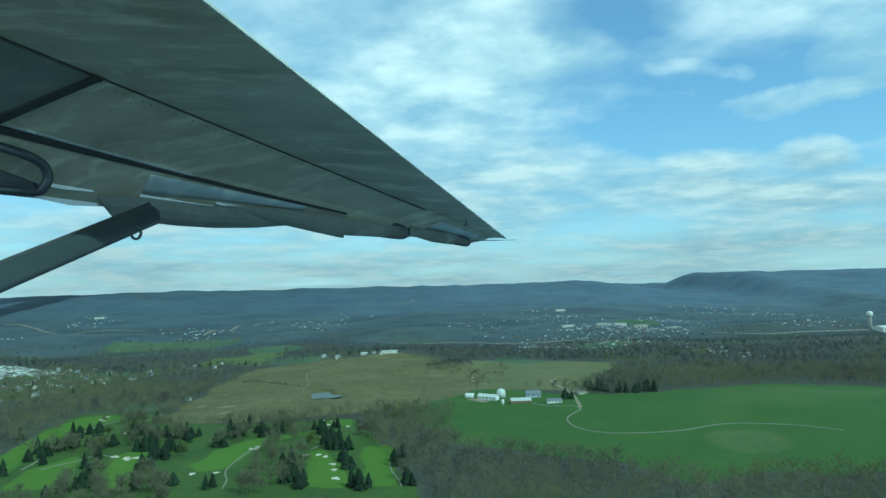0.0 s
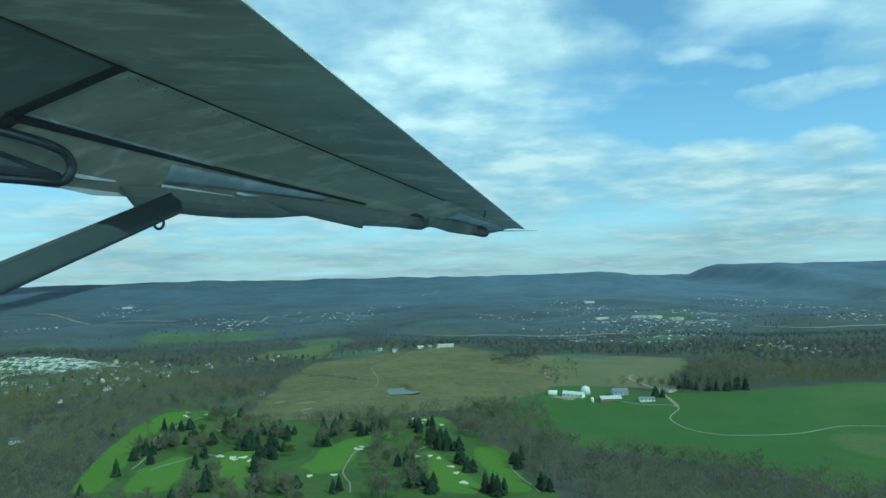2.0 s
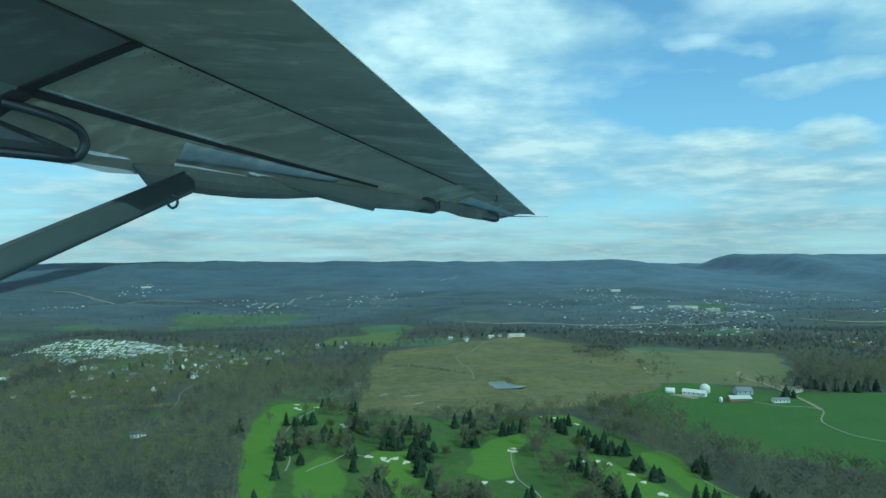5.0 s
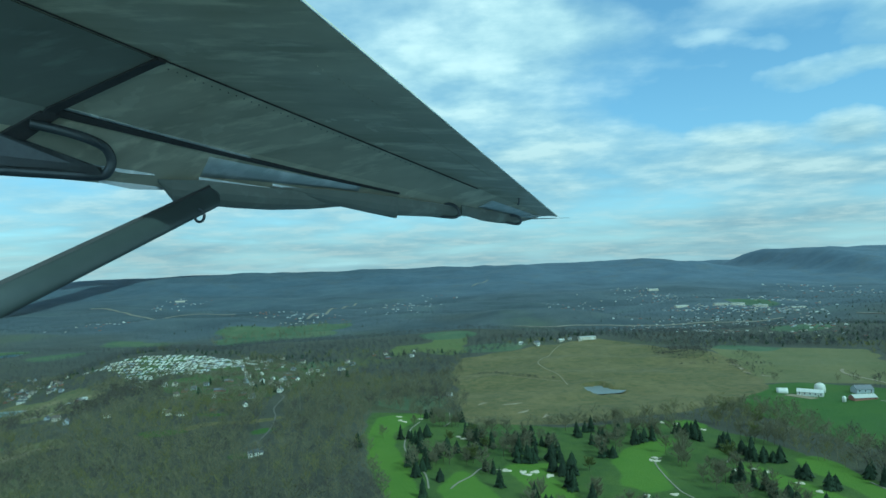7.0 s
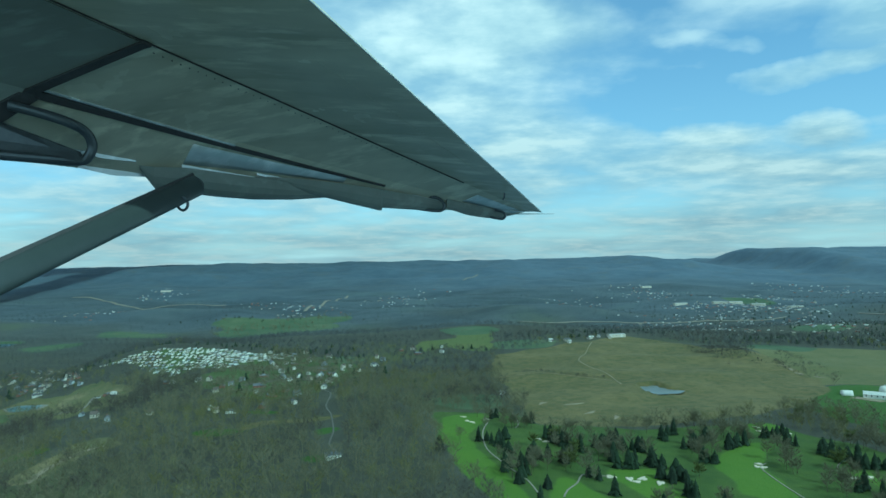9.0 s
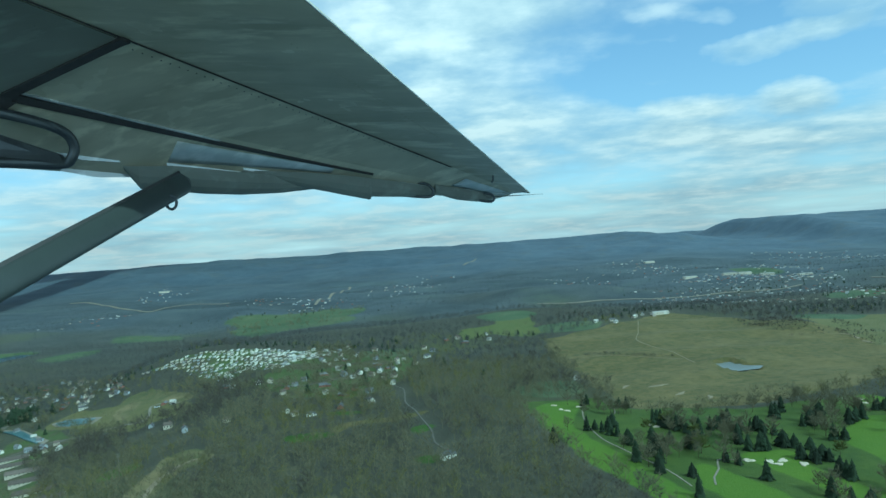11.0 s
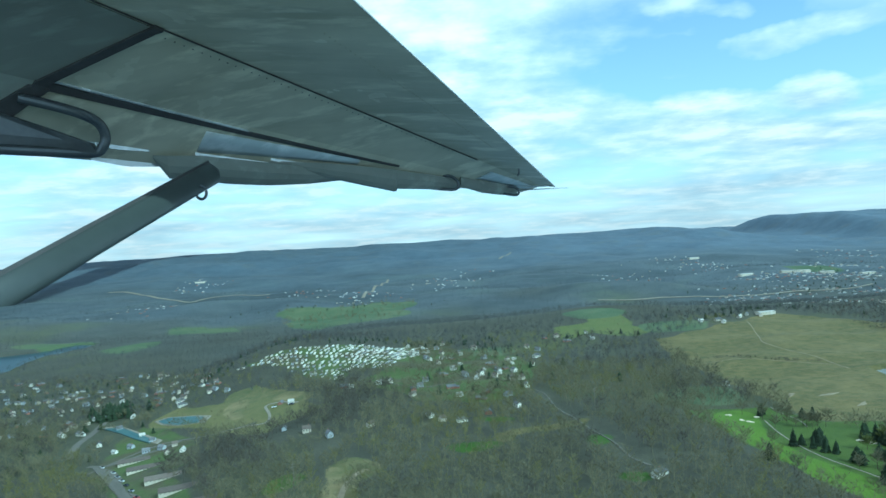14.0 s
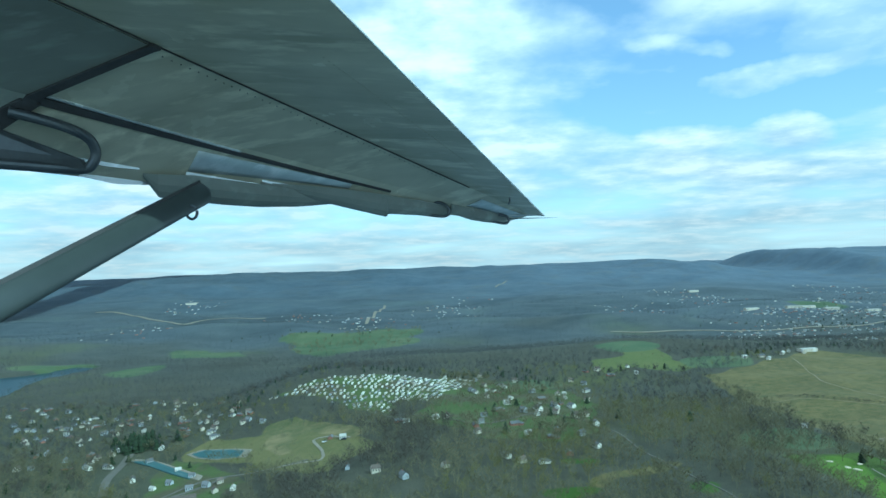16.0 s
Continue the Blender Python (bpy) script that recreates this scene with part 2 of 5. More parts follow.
CONIFERS_A = [(-104.3, 169.2), (-103.7, 168.4), (-97.9, 176.4), (-97, 174), (-95.9, 171.6), (-93.8, 178.6), (-93.9, 200.8), (-85.5, 194.3), (-84.4, 178.2), (-83.5, 175.7), (-82.6, 173.6), (-81.7, 171.4), (-80.2, 169.4), (-92.5, 156.4), (-90.4, 161.2), (-88.5, 167.2), (-88.1, 161.3), (-94.1, 164.9), (-89, 145.1), (-83.5, 159.7), (-74.8, 170.6), (-73, 171.4), (-69, 175), (-65.7, 166.9), (-71.6, 155.9), (-70.2, 155.8), (-66.4, 157.4), (-64.9, 156.2), (-65.3, 149.2), (-63.8, 149.1), (-79.5, 140.3)]
CONIFERS_B = [(-56.2, 168.5), (-53.3, 170.4), (-48.9, 174.6), (-53.6, 158.6), (-46.9, 167.5), (-44.3, 169.3), (-42.4, 170), (-35.4, 176.2), (-33, 174.8), (-29.6, 179), (-27.2, 166.3), (-27.4, 158.2), (-26.4, 156.3), (-24.8, 152.8), (-35.5, 142), (-55.8, 158.7), (-108.6, 167.7), (-107, 171.9), (-92.8, 151), (-93.8, 147.5), (-91.6, 135.9), (-91.7, 125.8), (-78.8, 149.7), (-70.2, 126.9), (-73.6, 160.6), (-69.7, 157.9), (-64.5, 143.1), (-61.4, 128.8)]
CONIFERS_C = [(-67.3, 168.3), (-64.3, 171), (-58.1, 177.1), (-55.6, 180.4), (-32.1, 168.6), (-30.2, 162.7), (-27.1, 159.5), (-25.6, 152.6), (-23.8, 152.2), (-22.2, 142.7), (-21.1, 137.2), (-33.2, 139.1), (-30.7, 131.5), (-29.3, 128.3), (-28, 123.9), (-12.3, 140.4), (-11, 138.3), (-7.9, 125.4), (-16.8, 123.4), (-14.8, 123.2), (-46, 125.3), (-53.6, 128.8), (-11.4, 142.2), (-7.3, 123.9), (-97.7, 155.9), (-95.1, 155.9), (-83.8, 139.5), (-77.9, 141.6), (-70.7, 130.6), (-74.2, 121.8), (-62.7, 132.7), (-65.5, 141.2), (-67.1, 150.2)]
FARM_TREES = [(45.9, 214.2), (51, 214), (56.2, 212.4), (62.4, 211.5), (65.6, 212.6), (47.8, 216.6), (49.6, 213.8), (52, 211.1), (54.7, 209.6), (57.5, 209.2), (60.5, 208.9), (64.1, 210.7), (66.8, 210.1), (39, 203.4), (37.1, 204)]
BARNS = [(7.8, 215.6), (13.7, 211.3), (18.1, 214.6), (22, 202.3), (26.1, 210.3), (32.7, 198.2), (43.8, 210.7), (26.9, 207)]
LANE = [(25.9, 199.4), (30.9, 193.6), (36.4, 192), (38.4, 187.3), (32.7, 177.7), (32.6, 165.2), (36.9, 159.2), (41.8, 157.3), (55.2, 157), (69.7, 162.2), (82.6, 157.7), (91.4, 151.1)]
LANE_TOP = [(38.7, 188.8), (40.7, 208.8), (40, 219.6), (38.4, 238.4), (41.5, 244.4)]
POND = [(-47.5, 232.9), (-46.1, 223.7), (-44.5, 220.9), (-37.4, 222.1), (-34.7, 225.6), (-38.8, 227.7), (-41.1, 234)]
TOPFARM = [(-59.7, 322.3), (-52.5, 322.5), (-52.3, 317), (-40.6, 327.9), (-35.9, 331.5), (-31.6, 327.8), (-25.7, 330.3)]
TOPTREES = [(-54.5, 330.2), (-48.6, 333.4), (-44.2, 335.8), (-39.6, 338.6), (-34.9, 341.5), (-29.7, 345.8), (-118.2, 314.9), (-113.2, 316), (-99.5, 316.1), (-95.8, 315.1), (-89.8, 310.9)]
HOMES_A = [(-188.7, 242.1), (-185.4, 243.3), (-178, 234.3), (-172.7, 208.9), (-187.2, 204), (-167.1, 235.5), (-174.8, 244.2), (-170, 251), (-166, 261), (-162.6, 249.5), (-157.6, 251.9), (-175.6, 283.2), (-163.6, 269.8), (-157.2, 306.8), (-154.7, 281.8), (-153.6, 269.8), (-151.6, 259.1), (-149.1, 241.3), (-146.3, 257.5), (-145.5, 232.6), (-159.5, 222.3), (-151.8, 223.2), (-150.4, 213.5), (-158.3, 209.2), (-196.9, 241.5)]
HOMES_B = [(-133.1, 296.3), (-135.6, 283.4), (-136.5, 302.4), (-127, 317.6), (-122, 318.9), (-119.6, 309.2), (-109, 320.8), (-109, 309.4), (-131, 163.1), (-89.9, 229.4), (-165.3, 202.8), (-218.1, 240.5), (-214.4, 238), (-199.3, 243.4), (-244.9, 272.7), (-210.1, 211.9), (-203, 205.5), (-196.4, 199.6), (-169.7, 204.8)]
HOMES_C = [(-326.1, 323), (-315.2, 312), (-313.9, 318.6), (-306.3, 306.7), (-297.7, 303.8), (-292.7, 294.5), (-310.4, 347.8), (-318.6, 346.9), (-311.4, 335.6), (-305, 343.3), (-300.9, 319), (-281.1, 298.4), (-272.2, 279.5), (-271.3, 290.8), (-267.5, 281.4), (-262.9, 275.3), (-255.5, 284.4), (-252.4, 276.5), (-264.6, 292.9), (-258.8, 293.9), (-250.8, 277.4), (-346.2, 308.8), (-339.7, 308.4), (-327.3, 294), (-331.6, 310.7), (-333.9, 325.1), (-322.8, 310.3), (-309.3, 289.7), (-302.1, 293.3), (-320.7, 296.6), (-294.2, 327.7), (-278.3, 311.3), (-291.5, 270.5), (-297.5, 266.4), (-302.5, 261.2), (-286, 253.5), (-312.4, 253.7), (-308.8, 254.6), (-364.8, 333.3), (-353.5, 337.8)]
HOMES_D = [(-272.3, 239.2), (-263.3, 230.4), (-260, 233.2), (-252, 225.4), (-247.8, 225.8), (-244.6, 226.8), (-238.7, 217.8), (-274.8, 256.2), (-261.9, 244.4), (-255.2, 236.5), (-243.7, 219.7)]
ROWHOUSES = [(-256.5, 216.5), (-249.3, 206.6), (-238.2, 192.3), (-230.3, 181.5), (-221.9, 169.5), (-215.5, 161.6)]
LOT = [(-264.7, 220.7), (-254.4, 212.8), (-232.8, 182.6), (-220.5, 164.8), (-227.9, 169.7), (-242, 189.5)]
BASIN_A = [(-264.9, 259.2), (-260.9, 261), (-249.1, 254.5), (-242.9, 249.1), (-243.2, 243.4), (-252.7, 248), (-260.5, 254.1)]
BASIN_B = [(-284.7, 261.6), (-276, 259.9), (-253, 235.6), (-252.9, 232.2), (-264.1, 243.3), (-274.3, 253.3)]
STREET_A = [(-275.8, 229.3), (-280.6, 242.2), (-283, 255.8), (-285.7, 269.7), (-287.1, 279), (-289.2, 289.6)]
STREET_B = [(-265.9, 221.3), (-259.5, 218.7), (-254.8, 221.8), (-248.9, 226), (-244.4, 230.5)]
STREET_C = [(-231.2, 227.6), (-223.9, 226.1), (-218.4, 224.5), (-219, 231.1), (-223.3, 242.6), (-219.3, 242.6), (-212.3, 237.4)]
STREET_D = [(-130.7, 167.8), (-133.1, 172.8), (-134, 183.1), (-136, 193.9), (-138.4, 204), (-140.8, 210.3), (-142.1, 225.5), (-146.7, 232.8), (-147.5, 258), (-148.3, 273)]
STREET_E = [(-200.4, 251.5), (-187.2, 243.5), (-176.5, 236.7), (-168.1, 241), (-157, 249.3), (-150.4, 241.1), (-144.7, 235.4)]
TRACK = [(-186.3, 151), (-187.7, 158.6), (-187.9, 166.9), (-186.4, 174.4), (-184.5, 176.3)]
TRACK_B = [(-42, 318.5), (-51.2, 290.5), (-57.2, 272.5), (-53.7, 256.1), (-51.7, 244.8), (-51.5, 234.9)]
TRACK_C = [(-85.4, 254.8), (-73.7, 254.4), (-63.2, 248.3), (-52.4, 242.1)]
BARE_SPOTS = [(-72.1, 212), (-70.1, 212.5), (-68.5, 203), (-79.7, 214.2), (-63, 197.8), (10.6, 251), (10.4, 245.3), (10.9, 257.1), (13.8, 239.7)]
SAND_PATCH = [(-244, 269), (-232, 267), (-222, 259), (-213, 247), (-208, 238), (-213, 235.5), (-218, 242.5), (-226, 253.5), (-231, 251.5), (-231.5, 246), (-228, 239.5), (-232, 237), (-238, 247), (-239, 258)]
PARK = [(-248.9, 291.6), (-240.5, 292.1), (-231.7, 299.9), (-219.2, 300.8), (-202.8, 308.3), (-187.7, 307.9), (-172.1, 312.7), (-175.5, 296.1), (-184.3, 278.3), (-188.4, 264.8), (-201.2, 270), (-202.1, 252.3), (-211.6, 263.5), (-228.9, 282.9)]
LAWN = [(-187.6, 313.2), (-169.4, 318.4), (-157.8, 289), (-141.7, 288.7), (-137.8, 257.8), (-147.1, 223.7), (-157.3, 217), (-166.2, 222.9), (-177.6, 223.9), (-190.4, 241), (-196.9, 246.5), (-188.4, 264.8), (-182.1, 285.1)]
CLEARING = [(-261.6, 250.8), (-268.1, 267.6), (-258.7, 269.3), (-242.6, 259.9), (-242.7, 270.6), (-218.1, 250.6), (-204.4, 227.5), (-213.3, 219.3), (-213.9, 211.9), (-226.7, 220.8), (-240.9, 238)]
BARREN = [(-189, 185), (-182, 178.5), (-184, 170), (-185.5, 162), (-184, 150), (-191, 149), (-192.5, 165), (-193.5, 173), (-192, 180)]
HEATH = [(-200, 181), (-207, 190), (-213, 206), (-205, 209), (-197, 205), (-189, 192), (-192, 184)]
YARD = [(-274, 227.8), (-287.6, 277.1), (-257.4, 248.1), (-240.1, 229.3), (-228.1, 203.5), (-235.7, 200.7), (-250.1, 213.3), (-262.7, 218.7)]
ROWLAND = [(-267.1, 221.9), (-251.2, 215.2), (-230.4, 191.7), (-210, 159.2), (-232.2, 173), (-248.2, 195.1)]
STRIP = [(-159, 185.5), (-151, 191.5), (-144, 195.5), (-136, 198), (-135, 201.5), (-144, 200), (-151, 197), (-158, 191)]
HILL = [(-120.9, 337.5), (-104.2, 343.1), (-96.6, 364.5), (-86.1, 368.9), (-83.8, 341.9), (-86.2, 327), (-81.9, 316.5), (-92.4, 308.9), (-107, 320.9), (-119.3, 311.3)]
MEADOW = [(-285, 515), (-307, 590), (-313, 612), (-273, 606), (-230, 643), (-195, 627), (-197, 572), (-202, 536), (-229, 512), (-259, 500)]
MEADOW_B = [(-358, 508), (-369, 548), (-330, 552), (-317, 510)]
MEADOW_C = [(-380, 442), (-372, 461), (-360, 479), (-352, 461), (-354, 434), (-366, 426)]
SMALL_GREENS = [(94, 377), (33.3, 302.6), (291, 1216), (483, 1004), (208, 714), (160, 1047), (-94.9, 365.2), (-71.5, 321.2), (-424, 473), (-155.9, 297.9), (-100.3, 219.3), (-245, 580)]
TOWN_A = [(128, 875), (149, 865), (156, 818), (155, 789), (129, 674), (143, 651), (162, 638), (187, 637), (233, 673), (202, 606)]
TOWN_B = [(72, 525), (81, 510), (54.4, 411.9), (51.5, 386.6), (134, 659), (152, 649), (170, 641), (183, 625), (187, 593), (145, 556), (151, 532), (169, 534), (172, 516), (107.5, 381.7)]
TOWN_C = [(-339, 813), (-322, 801), (-268, 678), (-254, 679), (-235, 671), (-175, 809), (-158, 815), (-523, 985), (-496, 950), (-450, 654), (-145, 901), (9, 766), (49, 776), (127, 799)]
TOWN_D = [(247, 742), (255, 711), (363, 941), (396, 924), (422, 895), (451, 833), (323, 544), (308, 544), (138.3, 345.6), (142.6, 334.8), (144.3, 325.6), (100, 542), (117, 555), (94.2, 371.4), (57, 531), (33, 519)]
HIGHWAY_A = [(-619, 919), (-564, 889), (-516, 839), (-464, 788), (-439, 806), (-378, 828)]
HIGHWAY_B = [(-246, 666), (-246, 692), (-246, 789), (-245, 939)]
HIGHWAY_C = [(-79, 1080), (-60, 1135), (-52, 1154)]
FARROAD = [(-48, 556), (-4, 556), (42, 541), (86, 542), (135, 550), (170, 559)]
PLANT = [(346, 530), (353, 527)]
LAKE = [(-396.7, 377.9), (-401.2, 398.3), (-408, 423), (-401, 446), (-396, 476), (-417, 483), (-427, 457), (-442, 449), (-560, 440), (-560, 340)]
YELLOWING = (67, 147, 10, 11)
BRUSH_A = [(-9, 272), (-7, 304), (2, 300), (10, 295), (8, 270), (0, 266)]
BRUSH_B = [(8, 258), (25, 289), (27, 272), (22, 250), (20, 237), (9, 239)]
POLES = [(-132.0, 206.8), (-197.2, 166.8)]
DITCH = [(-82, 261), (-67, 250.5), (-54, 244)]
RAIL = [(231, 563), (252, 526), (294, 519), (339, 520)]


# ground sheet: cells fine where the flight passes near, coarse towards the horizon
def steps(*spans):
    out = []
    for a, b, d in spans:
        out.append(np.arange(a, b, d))
    return np.concatenate(out + [[spans[-1][1]]])


gx = steps((-6000, -1600, 200), (-1600, -600, 20), (-600, -360, 5), (-360, 210, 1.25), (210, 400, 5), (400, 1600, 20), (1600, 6000, 200))
gy = steps((-4000, -200, 200), (-200, 70, 15), (70, 360, 1.25), (360, 520, 2.5), (520, 800, 7), (800, 1720, 14), (1720, 2200, 30), (2200, 3200, 100), (3200, 6000, 400))
X, Y = np.meshgrid(gx, gy)
Z = height(X, Y)
for poly, level, depth in ((LAKE, LAKE_Z, 1.5), (POND, POND_Z, 0.6)):
    soft = inside(X, Y, poly).astype(float)
    Z = np.where(soft > 0, np.minimum(Z, level - depth), Z)


def grid_mesh(name, X, Y, Z):
    ny, nx = X.shape
    me = bpy.data.meshes.new(name)
    co = np.stack([X, Y, Z], -1).reshape(-1, 3)
    i = (np.arange(ny - 1)[:, None] * nx + np.arange(nx - 1)[None]).ravel()
    quads = np.stack([i, i + 1, i + nx + 1, i + nx], -1)
    me.vertices.add(len(co)), me.loops.add(quads.size), me.polygons.add(len(quads))
    me.vertices.foreach_set("co", co.ravel())
    me.loops.foreach_set("vertex_index", quads.ravel())
    me.polygons.foreach_set("loop_start", np.arange(len(quads)) * 4)
    me.polygons.foreach_set("use_smooth", np.ones(len(quads), bool))
    me.update(), me.validate()
    return me


ground_mesh = grid_mesh("ground", X, Y, Z)
rag = 12 * smooth(400, 520, Y)
jx, jy = X + 1.6 * waves(X, Y, 17, 41) + rag * waves(X, Y, 75, 43), Y + 1.6 * waves(X, Y, 17, 42) + rag * waves(X, Y, 75, 44)      # ragged borders
COVERS = {"fairway": [FAIRWAY_A, FAIRWAY_B, FAIRWAY_C, FAIRWAY_D, FAIRWAY_E, FAIRWAY_F, FAIRWAY_G], "crop": [FARM], "dry": [HILL], "olive": [OLIVE, CLEARING], "tan": [TAN, STRIP], "golf": [GOLF], "meadow": [MEADOW, MEADOW_B, MEADOW_C], "lawn": [LAWN, PARK, YARD, ROWLAND], "bare": [BARREN, SAND_PATCH], "suburb": [SUBURB]}
COVERS = {k: COVERS[k] for k in ("olive", "crop", "dry", "tan", "golf", "fairway", "meadow", "lawn", "suburb", "bare")}
# grows with distance: share of haze tint in the ground colour
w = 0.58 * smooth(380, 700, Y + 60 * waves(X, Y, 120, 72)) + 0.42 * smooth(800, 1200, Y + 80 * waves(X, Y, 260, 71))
at = ground_mesh.attributes.new("cover_haze", "FLOAT", "POINT")
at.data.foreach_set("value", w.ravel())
for key, polys in COVERS.items():
    w = np.zeros(X.shape, float)
    for p in polys:
        w = np.maximum(w, inside(X, Y, p) if key == "fairway" else inside(jx, jy, p))
    if key == "meadow":
        for x, y in [p for p in SMALL_GREENS if p[1] < 800]:
            w = np.maximum(w, np.hypot((jx - x) / (5 + 0.03 * y), (jy - y) / (4 + 0.025 * y)) < 1)
    if key == "crop":
        for x, y, a, b in ((-163, 186, 7, 2.2), (-136, 186, 3.5, 5), (-135, 164, 3, 2.5), (-201, 174, 4, 5), (-156, 204, 5, 2)):
            w = np.maximum(w, np.hypot((jx - x) / a, (jy - y) / b) < 1)
    if key == "dry":
        w = np.maximum(w, 0.52 * (np.hypot((jx - YELLOWING[0]) / YELLOWING[2], (jy - YELLOWING[1]) / YELLOWING[3]) < 1))
    if key == "fairway":
        for x, y in GREENS:
            w = np.maximum(w, np.hypot((X - x) / 3.2, (Y - y) / 3.6) < 1)
    for turn in range(2):                                                    # soften the borders by a cell or two
        w[1:-1, 1:-1] = (4 * w[1:-1, 1:-1] + 2 * (w[:-2, 1:-1] + w[2:, 1:-1] + w[1:-1, :-2] + w[1:-1, 2:]) + w[:-2, :-2] + w[:-2, 2:] + w[2:, :-2] + w[2:, 2:]) / 16
    at = ground_mesh.attributes.new("cover_" + key, "FLOAT", "POINT")
    at.data.foreach_set("value", w.ravel())
ground = tagged(new("ground", ground_mesh), "rolling valley ground of woods, pasture and golf turf", "ground", kind="structure")


def make_ground_material():
    m, t, b = material("valley_ground", 0.95)
    co = node(t, "ShaderNodeTexCoord").outputs["Object"]
    nz = {}
    for key, s, d in (("large", 0.012, 4.0), ("mid", 0.06, 5.0), ("small", 0.45, 6.0), ("tiny", 2.2, 5.0)):
        nz[key] = node(t, "ShaderNodeTexNoise", {"Vector": co, "Scale": s, "Detail": d, "Roughness": 0.6}).outputs[0]

    def two(dark, light, a, b_, gain=2.6):
        f = maths(t, "ADD", maths(t, "MULTIPLY", nz[a], 0.55), maths(t, "MULTIPLY", nz[b_], 0.45))
        return mix(t, maths(t, "MULTIPLY", maths(t, "SUBTRACT", f, 0.5 - 0.5 / gain), gain, True), dark, light)

    col = two((0.045, 0.046, 0.031), (0.086, 0.083, 0.055), "mid", "small")          # leaf litter and brush under the woods
    col = mix(t, maths(t, "MULTIPLY", maths(t, "SUBTRACT", nz["large"], 0.54), 7.0, True), col, (0.088, 0.092, 0.032))
    col = mix(t, maths(t, "MULTIPLY", maths(t, "SUBTRACT", 0.44, nz["large"]), 7.0, True), col, (0.046, 0.044, 0.026))
    slope = node(t, "ShaderNodeAttribute", attribute_name="cover_haze").outputs["Fac"]
    col = mix(t, slope, col, two((0.072, 0.097, 0.132), (0.124, 0.156, 0.198), "large", "mid", 3.0))          # bare forest of the ridge, with blue distance haze put into its colour
    field = node(t, "ShaderNodeTexNoise", {"Vector": co, "Scale": 0.022, "Detail": 5.0, "Roughness": 0.65}).outputs[0]
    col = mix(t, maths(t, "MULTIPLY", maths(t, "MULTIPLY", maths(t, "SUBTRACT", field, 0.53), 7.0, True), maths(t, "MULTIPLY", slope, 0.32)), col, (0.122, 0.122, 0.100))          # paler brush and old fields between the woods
    drawn = node(t, "ShaderNodeMapping", {"Vector": co, "Rotation": (0, 0, 0.08), "Scale": (0.006, 0.017, 0.02)}).outputs[0]
    belts = node(t, "ShaderNodeTexNoise", {"Vector": drawn, "Scale": 1.0, "Detail": 6.0, "Roughness": 0.6, "Distortion": 0.6}).outputs[0]
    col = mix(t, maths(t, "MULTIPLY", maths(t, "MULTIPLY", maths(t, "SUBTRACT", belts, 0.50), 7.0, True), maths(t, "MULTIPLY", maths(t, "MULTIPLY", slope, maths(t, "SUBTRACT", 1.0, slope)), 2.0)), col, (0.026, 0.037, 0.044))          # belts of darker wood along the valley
    stretch = node(t, "ShaderNodeMapping", {"Vector": co, "Rotation": (0, 0, 0.75), "Scale": (0.17, 0.26, 0.3)}).outputs[0]
    rows = node(t, "ShaderNodeTexNoise", {"Vector": stretch, "Scale": 1.0, "Detail": 6.0, "Roughness": 0.62, "Distortion": 1.2}).outputs[0]
    mown = node(t, "ShaderNodeMapping", {"Vector": co, "Rotation": (0, 0, 0.30), "Scale": (0.16, 0.55, 0.3)}).outputs[0]
    blades = node(t, "ShaderNodeTexNoise", {"Vector": mown, "Scale": 1.0, "Detail": 5.0, "Roughness": 0.6, "Distortion": 0.5}).outputs[0]          # old rows in the dry grass
    looks = {
        "crop": mix(t, maths(t, "MULTIPLY", maths(t, "SUBTRACT", nz["large"], 0.5), 5.0, True), two((0.044, 0.086, 0.005), (0.070, 0.116, 0.008), "mid", "small"), (0.104, 0.130, 0.018)),
        "dry": two((0.088, 0.112, 0.026), (0.138, 0.146, 0.042), "mid", "small"),
        "olive": two((0.098, 0.106, 0.034), (0.170, 0.152, 0.056), "mid", "small"),
        "tan": mix(t, maths(t, "MULTIPLY", maths(t, "SUBTRACT", maths(t, "ADD", maths(t, "MULTIPLY", rows, 0.5), maths(t, "MULTIPLY", nz["mid"], 0.5)), 0.46), 3.6, True), mix(t, maths(t, "MULTIPLY", maths(t, "SUBTRACT", blades, 0.54), 2.6, True), two((0.070, 0.074, 0.022), (0.148, 0.122, 0.042), "small", "tiny", 4.5), (0.184, 0.150, 0.062)), (0.200, 0.160, 0.062)),
        "golf": two((0.046, 0.074, 0.008), (0.086, 0.120, 0.012), "mid", "small", 3.4),
        "fairway": two((0.088, 0.148, 0.006), (0.120, 0.182, 0.009), "mid", "small"),
        "meadow": two((0.062, 0.098, 0.042), (0.120, 0.142, 0.068), "mid", "large", 4.0),
        "lawn": mix(t, maths(t, "MULTIPLY", maths(t, "SUBTRACT", nz["mid"], 0.42), 9.0, True), two((0.062, 0.060, 0.030), (0.112, 0.102, 0.050), "small", "mid"), two((0.056, 0.090, 0.018), (0.100, 0.124, 0.034), "small", "mid")),
        "bare": mix(t, maths(t, "MULTIPLY", maths(t, "SUBTRACT", nz["mid"], 0.49), 7.0, True), two((0.088, 0.100, 0.034), (0.160, 0.142, 0.060), "small", "mid", 3.6), (0.235, 0.195, 0.092)),
        "suburb": two((0.046, 0.050, 0.030), (0.086, 0.086, 0.050), "small", "mid"),
    }
